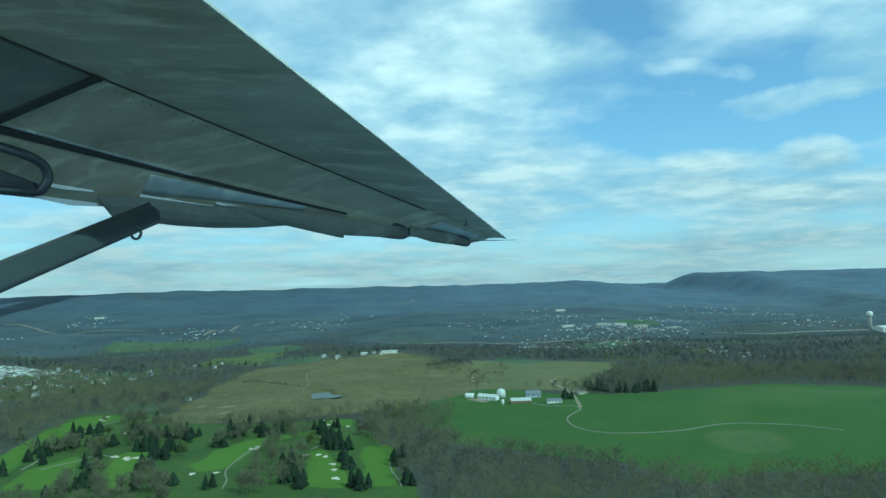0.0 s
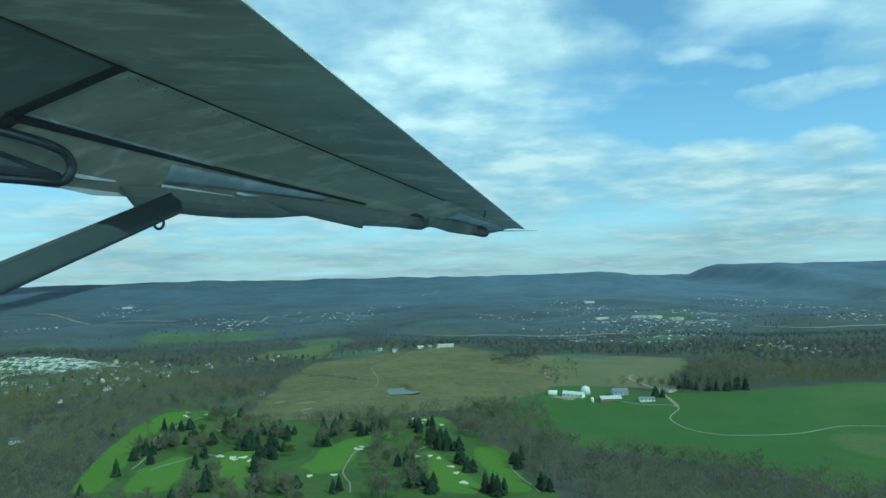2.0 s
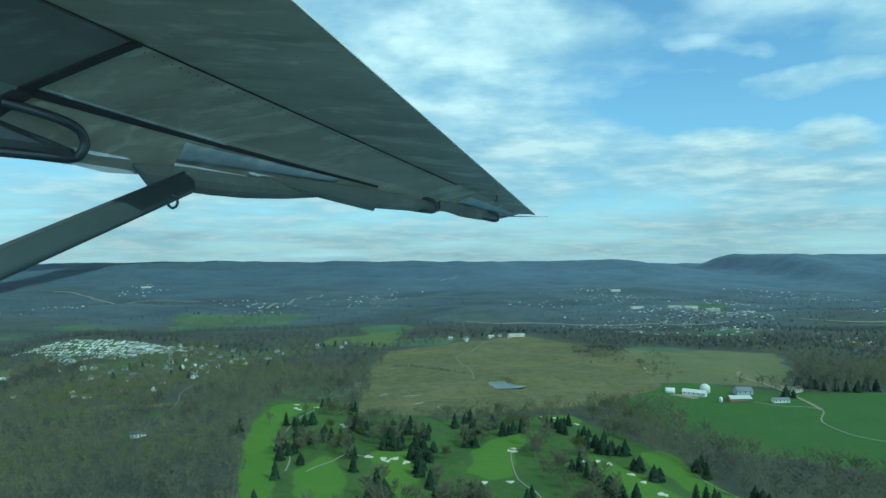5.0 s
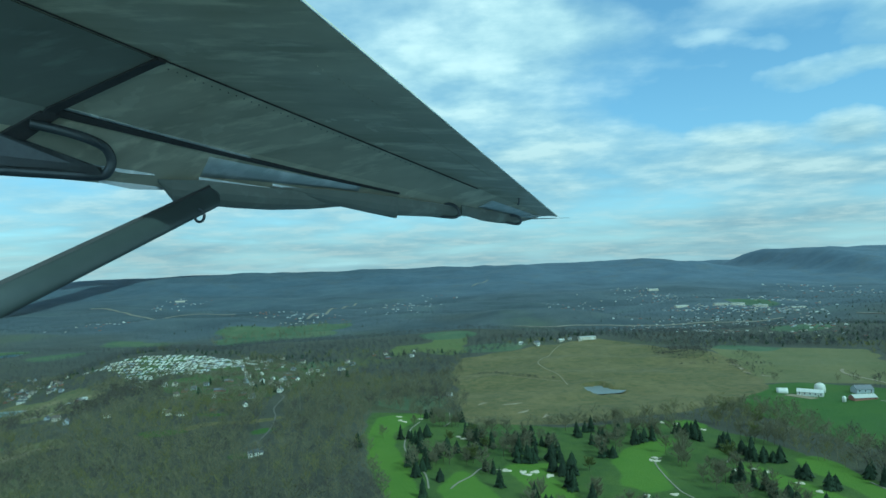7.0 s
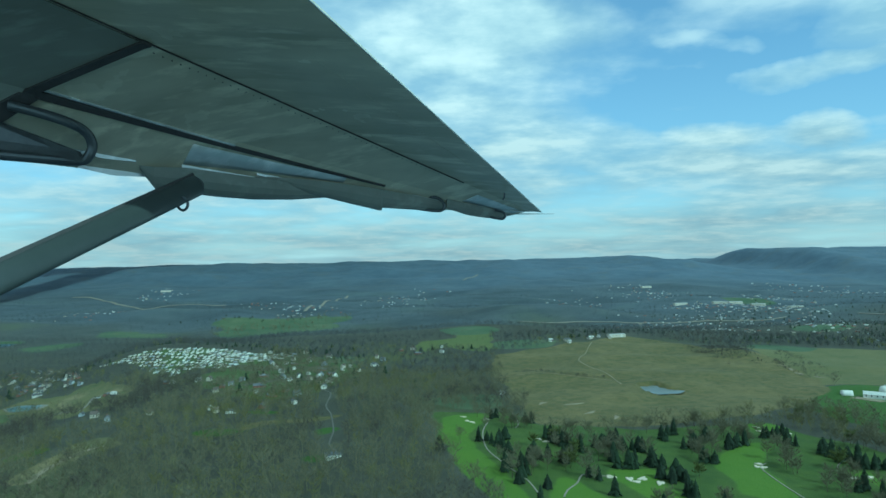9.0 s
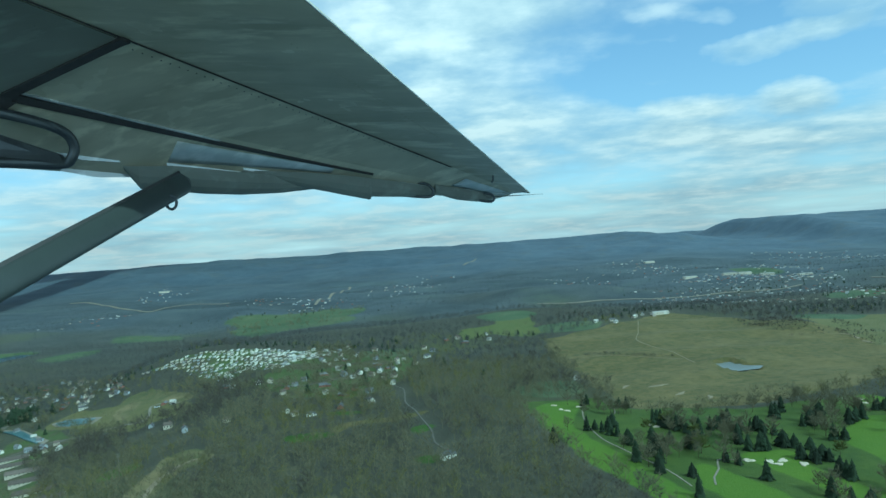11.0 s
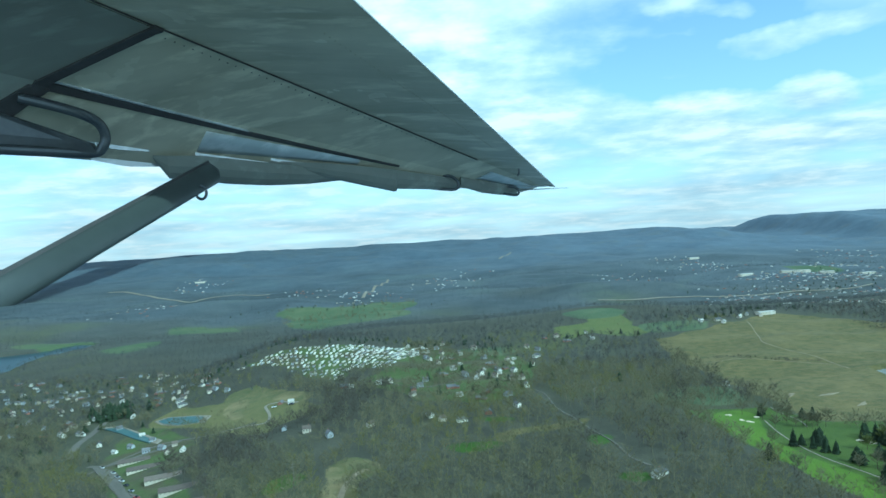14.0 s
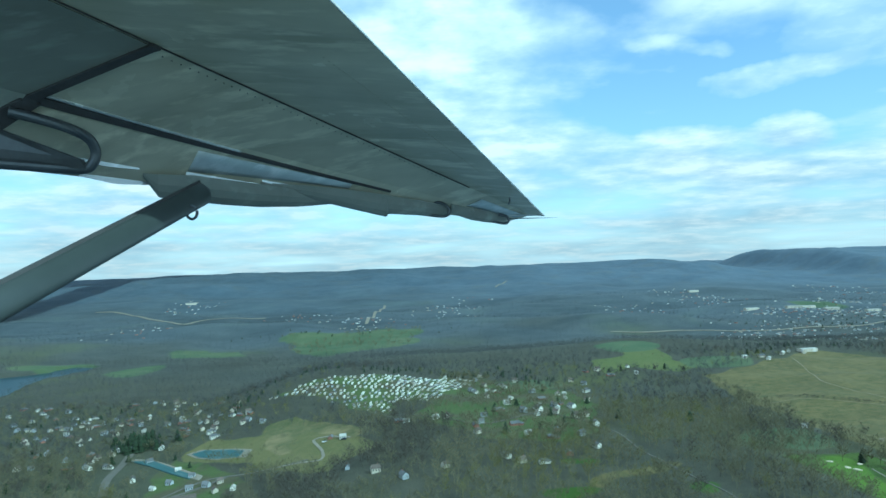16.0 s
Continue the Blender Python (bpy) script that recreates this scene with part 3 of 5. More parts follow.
    for key, look_col in sorted(looks.items(), key=lambda kv: list(COVERS).index(kv[0])):
        at = node(t, "ShaderNodeAttribute", attribute_name="cover_" + key).outputs["Fac"]
        edge = maths(t, "ADD", at, maths(t, "MULTIPLY", maths(t, "SUBTRACT", nz["tiny"], 0.5), 0.3 if key == "fairway" else 0.8))
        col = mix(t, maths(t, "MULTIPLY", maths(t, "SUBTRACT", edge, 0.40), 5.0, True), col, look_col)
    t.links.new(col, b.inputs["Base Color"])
    bn = node(t, "ShaderNodeBump", {"Height": nz["tiny"], "Strength": 0.6, "Distance": 0.3 * SCALE})
    t.links.new(bn.outputs[0], b.inputs["Normal"])
    return m


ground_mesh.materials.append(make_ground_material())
WATER = varied("river_water", (0.030, 0.055, 0.070), (0.045, 0.075, 0.092), 0.05, rough=0.36, bump=0.15)


# ---------------------------------------------------------------- helpers for things
def link(name, bm, mat, parent=None, label="", flat=True):
    me = bpy.data.meshes.new(name)
    bm.to_mesh(me)
    bm.free()
    for mm in (mat if isinstance(mat, (list, tuple)) else [mat]):
        me.materials.append(mm)
    if not flat:
        me.polygons.foreach_set("use_smooth", np.ones(len(me.polygons), bool))
    ob = new(name, me)
    if parent:
        ob.parent = parent
    if label:
        ob["label"] = label
    return ob


part = link


def mesh_of(name, verts, faces, mat, smooth_faces=False):
    me = bpy.data.meshes.new(name)
    me.from_pydata([tuple(v) for v in verts], [], [tuple(f) for f in faces])
    me.materials.append(mat)
    if smooth_faces:
        me.polygons.foreach_set("use_smooth", np.ones(len(me.polygons), bool))
    me.update()
    return me


STILL_WATER = varied("still_water", (0.15, 0.165, 0.155), (0.20, 0.215, 0.20), 0.08, rough=0.45, bump=0.03)


def sheet_of_water(name, poly, level, label, mat):
    bm = bmesh.new()
    f = bm.faces.new([bm.verts.new((x, y, level)) for x, y in poly])
    bmesh.ops.subdivide_edges(bm, edges=bm.edges[:], cuts=3, smooth=0.6, use_grid_fill=True)
    bmesh.ops.recalc_face_normals(bm, faces=bm.faces[:])
    tagged(link(name, bm, mat), label, "water", kind="structure")


def ribbon(name, pts, width, mat, label, lift=0.07):
    """A road or path laid on the ground along the points, its surface a low slab."""
    fine = []
    p = [Vector((x, y, 0)) for x, y in pts]
    for i in range(len(p) - 1):
        a, b, c, d = p[max(i - 1, 0)], p[i], p[i + 1], p[min(i + 2, len(p) - 1)]
        n = max(2, int((c - b).length / 2.5))
        for k in range(n):
            u = k / n
            fine.append(0.5 * (2 * b + (c - a) * u + (2 * a - 5 * b + 4 * c - d) * u * u + (3 * b - a - 3 * c + d) * u ** 3))
    fine.append(p[-1])
    bm, last = bmesh.new(), None
    for i, q in enumerate(fine):
        side = (fine[min(i + 1, len(fine) - 1)] - fine[max(i - 1, 0)]).normalized().cross(Vector((0, 0, 1))) * width / 2
        row = []
        for k, dz in ((-1.08, -0.3), (-1, 0), (0, 0.02), (1, 0), (1.08, -0.3)):
            v = q + side * k
            row.append(bm.verts.new((v.x, v.y, float(height(v.x, v.y)) + lift + dz)))
        if last:
            for j in range(4):
                bm.faces.new((last[j], last[j + 1], row[j + 1], row[j]))
        last = row
    bmesh.ops.recalc_face_normals(bm, faces=bm.faces[:])
    return tagged(link(name, bm, mat), label, name.replace("_", " "), kind="structure")


sheet_of_water("lake", LAKE, LAKE_Z, "grey-blue river water between wooded banks", WATER)
sheet_of_water("pond", POND, POND_Z, "small pale farm pond in dry grass", STILL_WATER)


# ---------------------------------------------------------------- the wing
# It hangs over the far ridge, very large, and so keeps its place in the view all along the flight.
def make_skin(name, dark, light, rough, metal=0.0):
    """Worn white paint gone grey: soiled streaks and painted-in reflections along the chord, cloudy patches, faint
    ripples between the ribs.
    """
    m, t, b = material(name, rough, metal)
    co = node(t, "ShaderNodeTexCoord").outputs["Object"]
    drawn = node(t, "ShaderNodeMapping", {"Vector": co, "Rotation": (0, 0, 0.46), "Scale": (0.0014, 0.006, 0.005)}).outputs[0]
    n1 = node(t, "ShaderNodeTexNoise", {"Vector": drawn, "Scale": 1.0, "Detail": 4.0, "Roughness": 0.5, "Distortion": 0.8}).outputs[0]
    n2 = node(t, "ShaderNodeTexNoise", {"Vector": co, "Scale": 0.006, "Detail": 4.0}).outputs[0]
    f = maths(t, "ADD", maths(t, "MULTIPLY", n1, 0.7), maths(t, "MULTIPLY", n2, 0.3))
    f = maths(t, "MULTIPLY", maths(t, "SUBTRACT", f, 0.32), 2.8, True)
    blot = node(t, "ShaderNodeTexNoise", {"Vector": drawn, "Scale": 3.2, "Detail": 5.0, "Roughness": 0.55}).outputs[0]
    soiled = mix(t, maths(t, "MULTIPLY", maths(t, "SUBTRACT", blot, 0.52), 7.0, True), mix(t, f, dark, light), [min(0.9, 1.12 * v) for v in light])
    t.links.new(soiled, b.inputs["Base Color"])
    t.links.new(maths(t, "ADD", maths(t, "MULTIPLY", n2, 0.3), rough - 0.12), b.inputs["Roughness"])
    bn = node(t, "ShaderNodeBump", {"Height": n1, "Strength": 0.35, "Distance": 14.0 * SCALE})
    t.links.new(bn.outputs[0], b.inputs["Normal"])
    return m


# warm olive tint carries the ground's reflection on the underside
SKIN = make_skin("wing_skin", (0.46, 0.435, 0.32), (0.70, 0.66, 0.50), 0.20)
SHEEN = make_skin("polished_skin", (0.50, 0.52, 0.52), (0.78, 0.79, 0.79), 0.20, 0.35)
# skin darkened in colour to carry the shade under the wing
SHADED_FAIRING = make_skin("shaded_fairing_paint", (0.20, 0.205, 0.175), (0.30, 0.305, 0.26), 0.38)
# strut colour kept dark in place of the shadow the wing would cast
STRUT_SHADE = varied("strut_shade_paint", (0.052, 0.060, 0.058), (0.068, 0.077, 0.074), 0.004, rough=0.42)
# pale bluish paint in place of reflected sky
SKY_TINTED_SKIN = make_skin("sky_tinted_skin", (0.54, 0.58, 0.58), (0.80, 0.82, 0.83), 0.16, 0.25)
RUBBER = varied("dark_rubber", (0.050, 0.047, 0.047), (0.090, 0.086, 0.085), 0.01, rough=0.7)
DARK_METAL = varied("dark_metal", (0.10, 0.105, 0.11), (0.17, 0.175, 0.18), 0.01, rough=0.4, metal=0.6)
ROOT = [(-576, 1270, 759), (-1314, 1366, 796), (-1713, 1516, 647), (-1879, 1668, 417)]
TIP = [(380, 3228, 264), (314, 3238, 275), (271, 3248, 262), (210, 3258, 250)]


def on_wing(c, s, out=0.0):
    """A place on the wing's lower skin: c 0 to 3 across the chord, s 0 at the root, 1 at the tip; out: metres below the skin."""
    i = min(int(c), 2)
    k = c - i
    a = Vector(ROOT[i]).lerp(Vector(ROOT[i + 1]), k)
    b = Vector(TIP[i]).lerp(Vector(TIP[i + 1]), k)
    return a.lerp(b, s) + Vector((0, -0.4 * out, -0.9 * out))


wing = tagged(new("aircraft_wing"), "weathered grey high aircraft wing with strut and flap fairings", "aircraft wing")


def loft(bm, rings, caps=True):
    vs = [[bm.verts.new(p) for p in ring] for ring in rings]
    n = len(vs[0])
    for a, b in zip(vs, vs[1:]):
        for i in range(n):
            bm.faces.new((a[i], a[(i + 1) % n], b[(i + 1) % n], b[i]))
    if caps:
        bm.faces.new(vs[0]), bm.faces.new(vs[-1][::-1])
    bmesh.ops.recalc_face_normals(bm, faces=bm.faces[:])


def tube(bm, pts, radius, sides=10):
    rings = []
    for i, p in enumerate(pts):
        d = (pts[min(i + 1, len(pts) - 1)] - pts[max(i - 1, 0)]).normalized()
        u = d.cross(Vector((0.3, 1, 0.1))).normalized()
        v = d.cross(u)
        r = radius[i] if isinstance(radius, (list, tuple)) else radius
        rings.append([p + u * r * math.cos(k * 6.2832 / sides) + v * r * math.sin(k * 6.2832 / sides) for k in range(sides)])
    loft(bm, rings)


def bent(pts, n=6):
    """Rounds a run of corners off."""
    p = [Vector(q) for q in pts]
    out = []
    for i in range(len(p) - 1):
        a, b, c, d = p[max(i - 1, 0)], p[i], p[i + 1], p[min(i + 2, len(p) - 1)]
        for k in range(n):
            u = k / n
            out.append(0.5 * (2 * b + (c - a) * u + (2 * a - 5 * b + 4 * c - d) * u * u + (3 * b - a - 3 * c + d) * u ** 3))
    return out + [p[-1]]


def strip(c0, s0, c1, s1, w0, w1, out=2.0, thick=3.0, across=False, n=24):
    """A flat band on the skin from one place to the other; its width is in chord units, or in span units if it runs across."""
    bm = bmesh.new()
    rings = []
    for i in range(n + 1):
        k = i / n
        c, s, w = c0 + (c1 - c0) * k, s0 + (s1 - s0) * k, (w0 + (w1 - w0) * k) / 2
        dc, ds = (0, w) if across else (w, 0)
        rings.append([on_wing(c - dc, s - ds, 0.5), on_wing(c + dc, s + ds, 0.5), on_wing(c + dc, s + ds, out + thick), on_wing(c - dc, s - ds, out + thick)])
    loft(bm, rings)
    return bm


def make_wing():
    bm = bmesh.new()
    rings = []
    for i in range(13):
        s = i / 12
        low = [on_wing(c, s) for c in (0, 0.5, 1, 1.5, 2, 2.5, 3)]
        th = 75 * (1 - s) + 16 * s
        top = [low[k] + Vector((0, 25 * (1 - s), th * f)) for k, f in ((5, 0.35), (4, 0.7), (3, 0.95), (2, 1.0), (1, 0.8))]
        nose = [low[0] + Vector((-th * 0.10, 0, th * 0.28))]
        rings.append(low + top + nose)
    loft(bm, rings)
    part("wing_panel", bm, SKIN, wing)
    bm = bmesh.new()
    tube(bm, [on_wing(0, i / 20, -3) + Vector((2, 0, 0)) for i in range(21)], [2.6 - 1.2 * i / 20 for i in range(21)], 8)
    part("leading_edge", bm, SHEEN, wing, "pale polished edge strip")
    part("panel_seam", strip(1.0, 0.02, 1.0, 0.80, 0.005, 0.010), RUBBER, wing, "dark skin seam")
    part("panel_seam", strip(1.02, 0.235, 1.38, 0.10, 0.004, 0.004), RUBBER, wing)
    # no real opening: a dark band on the skin gives the slot's shade
    part("flap_gap", strip(2.03, 0.21, 2.22, 0.70, 0.10, 0.05, 3.0), RUBBER, wing, "dark strip in place of the shaded slot before the flap")
    # bright panels laid where the sky's reflection shows on the underside
    for c0, c1, s0, s1, nm in ((2.24, 2.66, 0.40, 0.63, "flap"), (1.35, 2.10, 0.86, 0.985, "aileron")):
        bm = bmesh.new()
        rings = []
        for i in range(13):
            s = s0 + (s1 - s0) * i / 12
            taper = 1 - 0.55 * i / 12 if nm == "flap" else 1
            rings.append([on_wing(c0 + (c1 - c0) * k * taper, s, o) for k, o in ((0, 0.5), (0, 3), (0.35, 7), (0.7, 6), (1, 2.5), (1, 0.5))])
        loft(bm, rings)
        part(nm, bm, SKY_TINTED_SKIN, wing, "control surface skin with sky reflection painted in", flat=False)
    part("flap_lip", strip(1.955, 0.225, 2.07, 0.45, 0.02, 0.015, 3.0), SHEEN, wing, "bright thin metal lip")
    part("seal_band", strip(0.99, 0.243, 2.10, 0.214, 0.010, 0.012, 6.0, 8.0, True), RUBBER, wing, "dark rubber seal across the root")
    part("seal_band", strip(2.05, 0.216, 2.75, 0.165, 0.020, 0.030, 6.0, 8.0, True), RUBBER, wing)
    # root panel: its shade is in the dark paint
    bm = bmesh.new()
    rings = []
    for i in range(9):
        c = 1.02 + 1.3 * i / 8
        s1 = 0.240 - 0.022 * (c - 1)
        rings.append([on_wing(c, 0.0, 0.5), on_wing(c, s1, 0.5), on_wing(c, s1, 5), on_wing(c, 0.0, 5)])
    loft(bm, rings)
    part("root_panel", bm, SHADED_FAIRING, wing, "root panel with shade put into its paint")
    # metal lips added to stand in for reflections along the trailing edge
    for c, s0, s1, deep in ((2.96, 0.285, 0.370, 15), (2.72, 0.275, 0.345, 9), (2.70, 0.40, 0.50, 16), (2.62, 0.50, 0.575, 9), (2.40, 0.76, 0.83, 10), (2.2, 0.90, 0.955, 8)):
        bm = bmesh.new()
        rings = []
        for i in range(13):
            k = i / 12
            p = on_wing(c + 0.03 * k, s0 + (s1 - s0) * k)
            q = deep * (1 - 0.75 * abs(2 * k - 0.9)) + 2
            rings.append([p + Vector((0, 3, 4)), p + Vector((0, -3, 4)), p + Vector((0, -3, -q)), p + Vector((0, 3, -q))])
        loft(bm, rings)
        part("trim_tab", bm, SHEEN, wing, "bright metal lip added for a trailing edge reflection")
    for c, s0, s1 in ((0.30, 0.28, 0.72), (1.08, 0.26, 0.74)):
        bm = bmesh.new()
        bmesh.ops.create_cone(bm, cap_ends=True, segments=6, radius1=2.4, radius2=1.2, depth=3)
        first = part("rivet", bm, DARK_METAL if c > 1 else SKIN, wing)
        for i in range(46):
            ob = first if i == 0 else new("rivet", first.data)
            ob.parent = wing
            ob.location = on_wing(c, s0 + (s1 - s0) * i / 45, 2)
    # fairings under the trailing edge
    def pod(name, rows, label):
        bm = bmesh.new()
        rings = []
        for c, s, wide, drop in rows:
            p = on_wing(c, s, -6)
            ring = []
            for k in range(9):
                a = math.pi * k / 8
                ring.append(p + Vector((0.35 * wide * math.cos(a), -wide * math.cos(a), -(drop + 6) * math.sin(a) ** 0.8)))
            rings.append(ring)
        loft(bm, rings)
        part(name, bm, SHADED_FAIRING, wing, label)
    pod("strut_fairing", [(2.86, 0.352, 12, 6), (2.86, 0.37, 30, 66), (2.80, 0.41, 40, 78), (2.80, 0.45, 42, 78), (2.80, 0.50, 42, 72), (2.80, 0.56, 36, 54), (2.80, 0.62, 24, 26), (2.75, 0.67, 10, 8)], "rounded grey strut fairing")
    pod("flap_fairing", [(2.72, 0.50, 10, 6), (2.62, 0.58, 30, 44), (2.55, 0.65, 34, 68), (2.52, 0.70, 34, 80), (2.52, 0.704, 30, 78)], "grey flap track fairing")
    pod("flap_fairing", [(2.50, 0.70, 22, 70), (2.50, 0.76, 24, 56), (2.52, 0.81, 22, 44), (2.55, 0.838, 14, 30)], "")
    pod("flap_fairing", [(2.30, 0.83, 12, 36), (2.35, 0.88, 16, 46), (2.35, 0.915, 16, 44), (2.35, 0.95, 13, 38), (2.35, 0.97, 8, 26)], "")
    # hinge arms
    bm = bmesh.new()
    tube(bm, bent([(-1343, 1879, 517), (-1271, 1920, 499), (-1211, 1960, 478), (-1186, 2000, 457), (-1180, 2021, 424), (-1190, 2021, 391), (-1216, 2011, 373), (-1302, 1941, 373), (-1493, 1780, 378)]), 15, 12)
    part("hinge_arm", bm, DARK_METAL, wing, "bent dark tube hinge arm")
    bm = bmesh.new()
    front = [Vector(p) for p in ((-1506, 1798, 518), (-1389, 1899, 476), (-1218, 2001, 401), (-1201, 2001, 371), (-1500, 1790, 383))]
    loft(bm, [front, [p + Vector((6, 14, 0)) for p in front]])
    part("hinge_plate", bm, DARK_METAL, wing, "flat dark hinge plate")
    for pts, r in (([(-186, 2906, 331), (-124, 2916, 316), (-99, 2916, 286), (-120, 2916, 261), (-225, 2906, 274)], 7), ([(145, 3147, 276), (180, 3148, 267), (194, 3148, 248), (177, 3148, 232), (117, 3138, 243)], 6)):
        bm = bmesh.new()
        tube(bm, bent(pts), r, 10)
        part("hinge_arm", bm, DARK_METAL, wing)
    bm = bmesh.new()
    tube(bm, bent([(172, 2927, 335), (171, 2927, 315), (164, 2927, 303)]), 4, 8)
    part("tie_down_pin", bm, DARK_METAL, wing)
    for a, b, r in (((217, 3177, 308), (350, 3208, 294), 5), ((175, 3178, 272), (378, 3218, 270), 5), ((202, 3178, 257), (444, 3229, 256), 2.5)):
        bm = bmesh.new()
        tube(bm, [Vector(a), Vector(a).lerp(Vector(b), 0.5), Vector(b)], [r, r * 0.8, r * 0.3], 8)
        part("static_wick", bm, SHEEN if r > 3 else DARK_METAL, wing)
    # strut: a streamlined tube from the fairing down towards the cabin
    sgn = -1
    top, foot = Vector((-980, 2375, 342)), Vector((-838, 826, -50))
    d = (foot - top).normalized()
    flat = d.cross(Vector((-0.42, 0.9, 0.08))).normalized()
    thin = d.cross(flat)
    rings = []
    for i, k in enumerate((0, 0.035, 0.15, 0.3, 0.5, 0.75, 1.0)):
        p, w = top.lerp(foot, k), (1.0 - 0.42 * k) * (0.45 if i == 0 else 1.0)
        rings.append([p + flat * 39 * w * math.cos(a) + thin * 20 * w * math.sin(a) for a in [6.2832 * j / 16 for j in range(16)]])
    bm = bmesh.new()
    loft(bm, rings)
    strut = part("strut", bm, STRUT_SHADE, wing, "streamlined wing strut with the wing's shade in its paint", flat=False)
    bm = bmesh.new()
    rings = [[top.lerp(foot, k) + flat * (sgn * 39 * (1 - 0.42 * k) + u) + thin * v for u, v in ((-6, -24), (6, -24), (6, 4), (-6, 4))] for k in (0.02, 0.5, 1.0)]
    loft(bm, rings)
    part("edge_strip", bm, RUBBER, strut, "dark edge strip")
    bm = bmesh.new()
    c = Vector((-929, 2083, 240))
    tube(bm, [c + Vector((16 * math.cos(a), 0, 20 * math.sin(a))) for a in [0.6 + 6.2832 * j / 20 for j in range(20)]], 4.5, 8)
    part("tie_down_ring", bm, DARK_METAL, strut, "dark steel ring")


make_wing()


WING_SIZE, STRUT_A, STRUT_B = 0.69, 0.9759, 0.0002507


def hang_wing():
    """Sets the wing back over the ridge, about the middle of the flight; the strut's foot is drawn out to the distance of its top."""
    eye = Vector((-106.5, 28.4, 42.0))
    for ob in wing.children_recursive:
        if ob.name.startswith(("strut.", "edge_strip", "tie_down_ring")) or ob.name == "strut":
            for v in ob.data.vertices:
                d = v.co - eye
                v.co = eye + d / (WING_SIZE * (STRUT_A + STRUT_B * d.y))
    wing.matrix_basis = Matrix.Translation(eye) @ pose(0, 0, 0, -0.42, -0.44, 0.175) @ Matrix.Scale(WING_SIZE, 4) @ Matrix.Translation(-eye)


hang_wing()

# ---------------------------------------------------------------- woods
BARK = varied("bare_wood", (0.124, 0.116, 0.067), (0.204, 0.188, 0.108), 0.03, rough=0.95)
NEEDLE = varied("conifer_needles", (0.011, 0.020, 0.008), (0.027, 0.043, 0.015), 0.8, rough=0.9, per_object=0.3)


def bare_tree(seed, limbs, twigs, trunk=0.028, twig=0.012):
    """Verts and faces of a leafless tree one metre high: trunk, limbs and a haze of twigs."""
    r = random.Random(seed)
    vs, fs = [], []

    def spike(p, q, w):
        d = (q - p)
        side = d.orthogonal().normalized()
        side.rotate(Matrix.Rotation(r.uniform(0, 6.28), 3, d.normalized()))
        other = d.normalized().cross(side)
        n0 = len(vs)
        vs.extend([p + side * w, p - side * w * 0.5 + other * w * 0.8, p - side * w * 0.5 - other * w * 0.8, q])
        fs.extend([(n0, n0 + 1, n0 + 3), (n0 + 1, n0 + 2, n0 + 3), (n0 + 2, n0, n0 + 3)])

    def sliver(p, q, w):
        side = (q - p).cross(Vector((r.uniform(-1, 1), r.uniform(-1, 1), r.uniform(-0.3, 0.3)))).normalized() * w
        n0 = len(vs)
        vs.extend([p - side, p + side, q])
        fs.append((n0, n0 + 1, n0 + 2))

    spike(Vector((0, 0, -0.05)), Vector((0.03, 0.02, 0.8)), trunk)
    for i in range(limbs):
        a, z = i * 2.4 + r.uniform(-0.4, 0.4), 0.25 + 0.5 * i / limbs
        reach = r.uniform(0.24, 0.40) * (1.15 - 0.7 * (z - 0.25))
        p = Vector((0.02 * z, 0.02 * z, z))
        q = p + Vector((math.cos(a) * reach, math.sin(a) * reach, r.uniform(0.16, 0.34)))
        spike(p, q, 0.008)
        for k in range(twigs):
            f = r.uniform(0.3, 1.0)
            o = p.lerp(q, f)
            sliver(o, o + Vector((r.uniform(-0.17, 0.17), r.uniform(-0.17, 0.17), r.uniform(0.05, 0.24))), twig)
    return np.array([tuple(v) for v in vs]), np.array(fs)


def scatter(name, templates, xs, ys, sizes, mat, label, category, zoff=0.0):
    """Joins many plants, turned and sized at random, into one mesh."""
    r = np.random.RandomState(len(xs))
    allv, allf, n0 = [], [], 0
    zs = height(xs, ys)
    pick, turn = r.randint(0, len(templates), len(xs)), r.uniform(0, 6.28, len(xs))
    for x, y, z, s, k, a in zip(xs, ys, zs, sizes, pick, turn):
        v, f = templates[k]
        c, d = math.cos(a) * s, math.sin(a) * s
        allv.append(np.stack([v[:, 0] * c - v[:, 1] * d + x, v[:, 0] * d + v[:, 1] * c + y, v[:, 2] * s + z + zoff], -1))
        allf.append(f + n0)
        n0 += len(v)
    co, tri = np.concatenate(allv), np.concatenate(allf)
    me = bpy.data.meshes.new(name)
    me.vertices.add(len(co)), me.loops.add(tri.size), me.polygons.add(len(tri))
    me.vertices.foreach_set("co", co.ravel())
    me.loops.foreach_set("vertex_index", tri.ravel())
    me.polygons.foreach_set("loop_start", np.arange(len(tri)) * 3)
    me.update()
    me.materials.append(mat)
    return tagged(new(name, me), label, category, kind="stuff")


OPEN_LAND = [FARM, OLIVE, TAN, GOLF, HILL, MEADOW, MEADOW_B, MEADOW_C, LAWN, PARK, CLEARING, BARREN, HEATH, STRIP, LAKE, POND, LOT, BASIN_A, BASIN_B, YARD, ROWLAND]


STREET_F = [(-262, 214), (-258, 222), (-249, 231), (-234, 228), (-222, 227)]


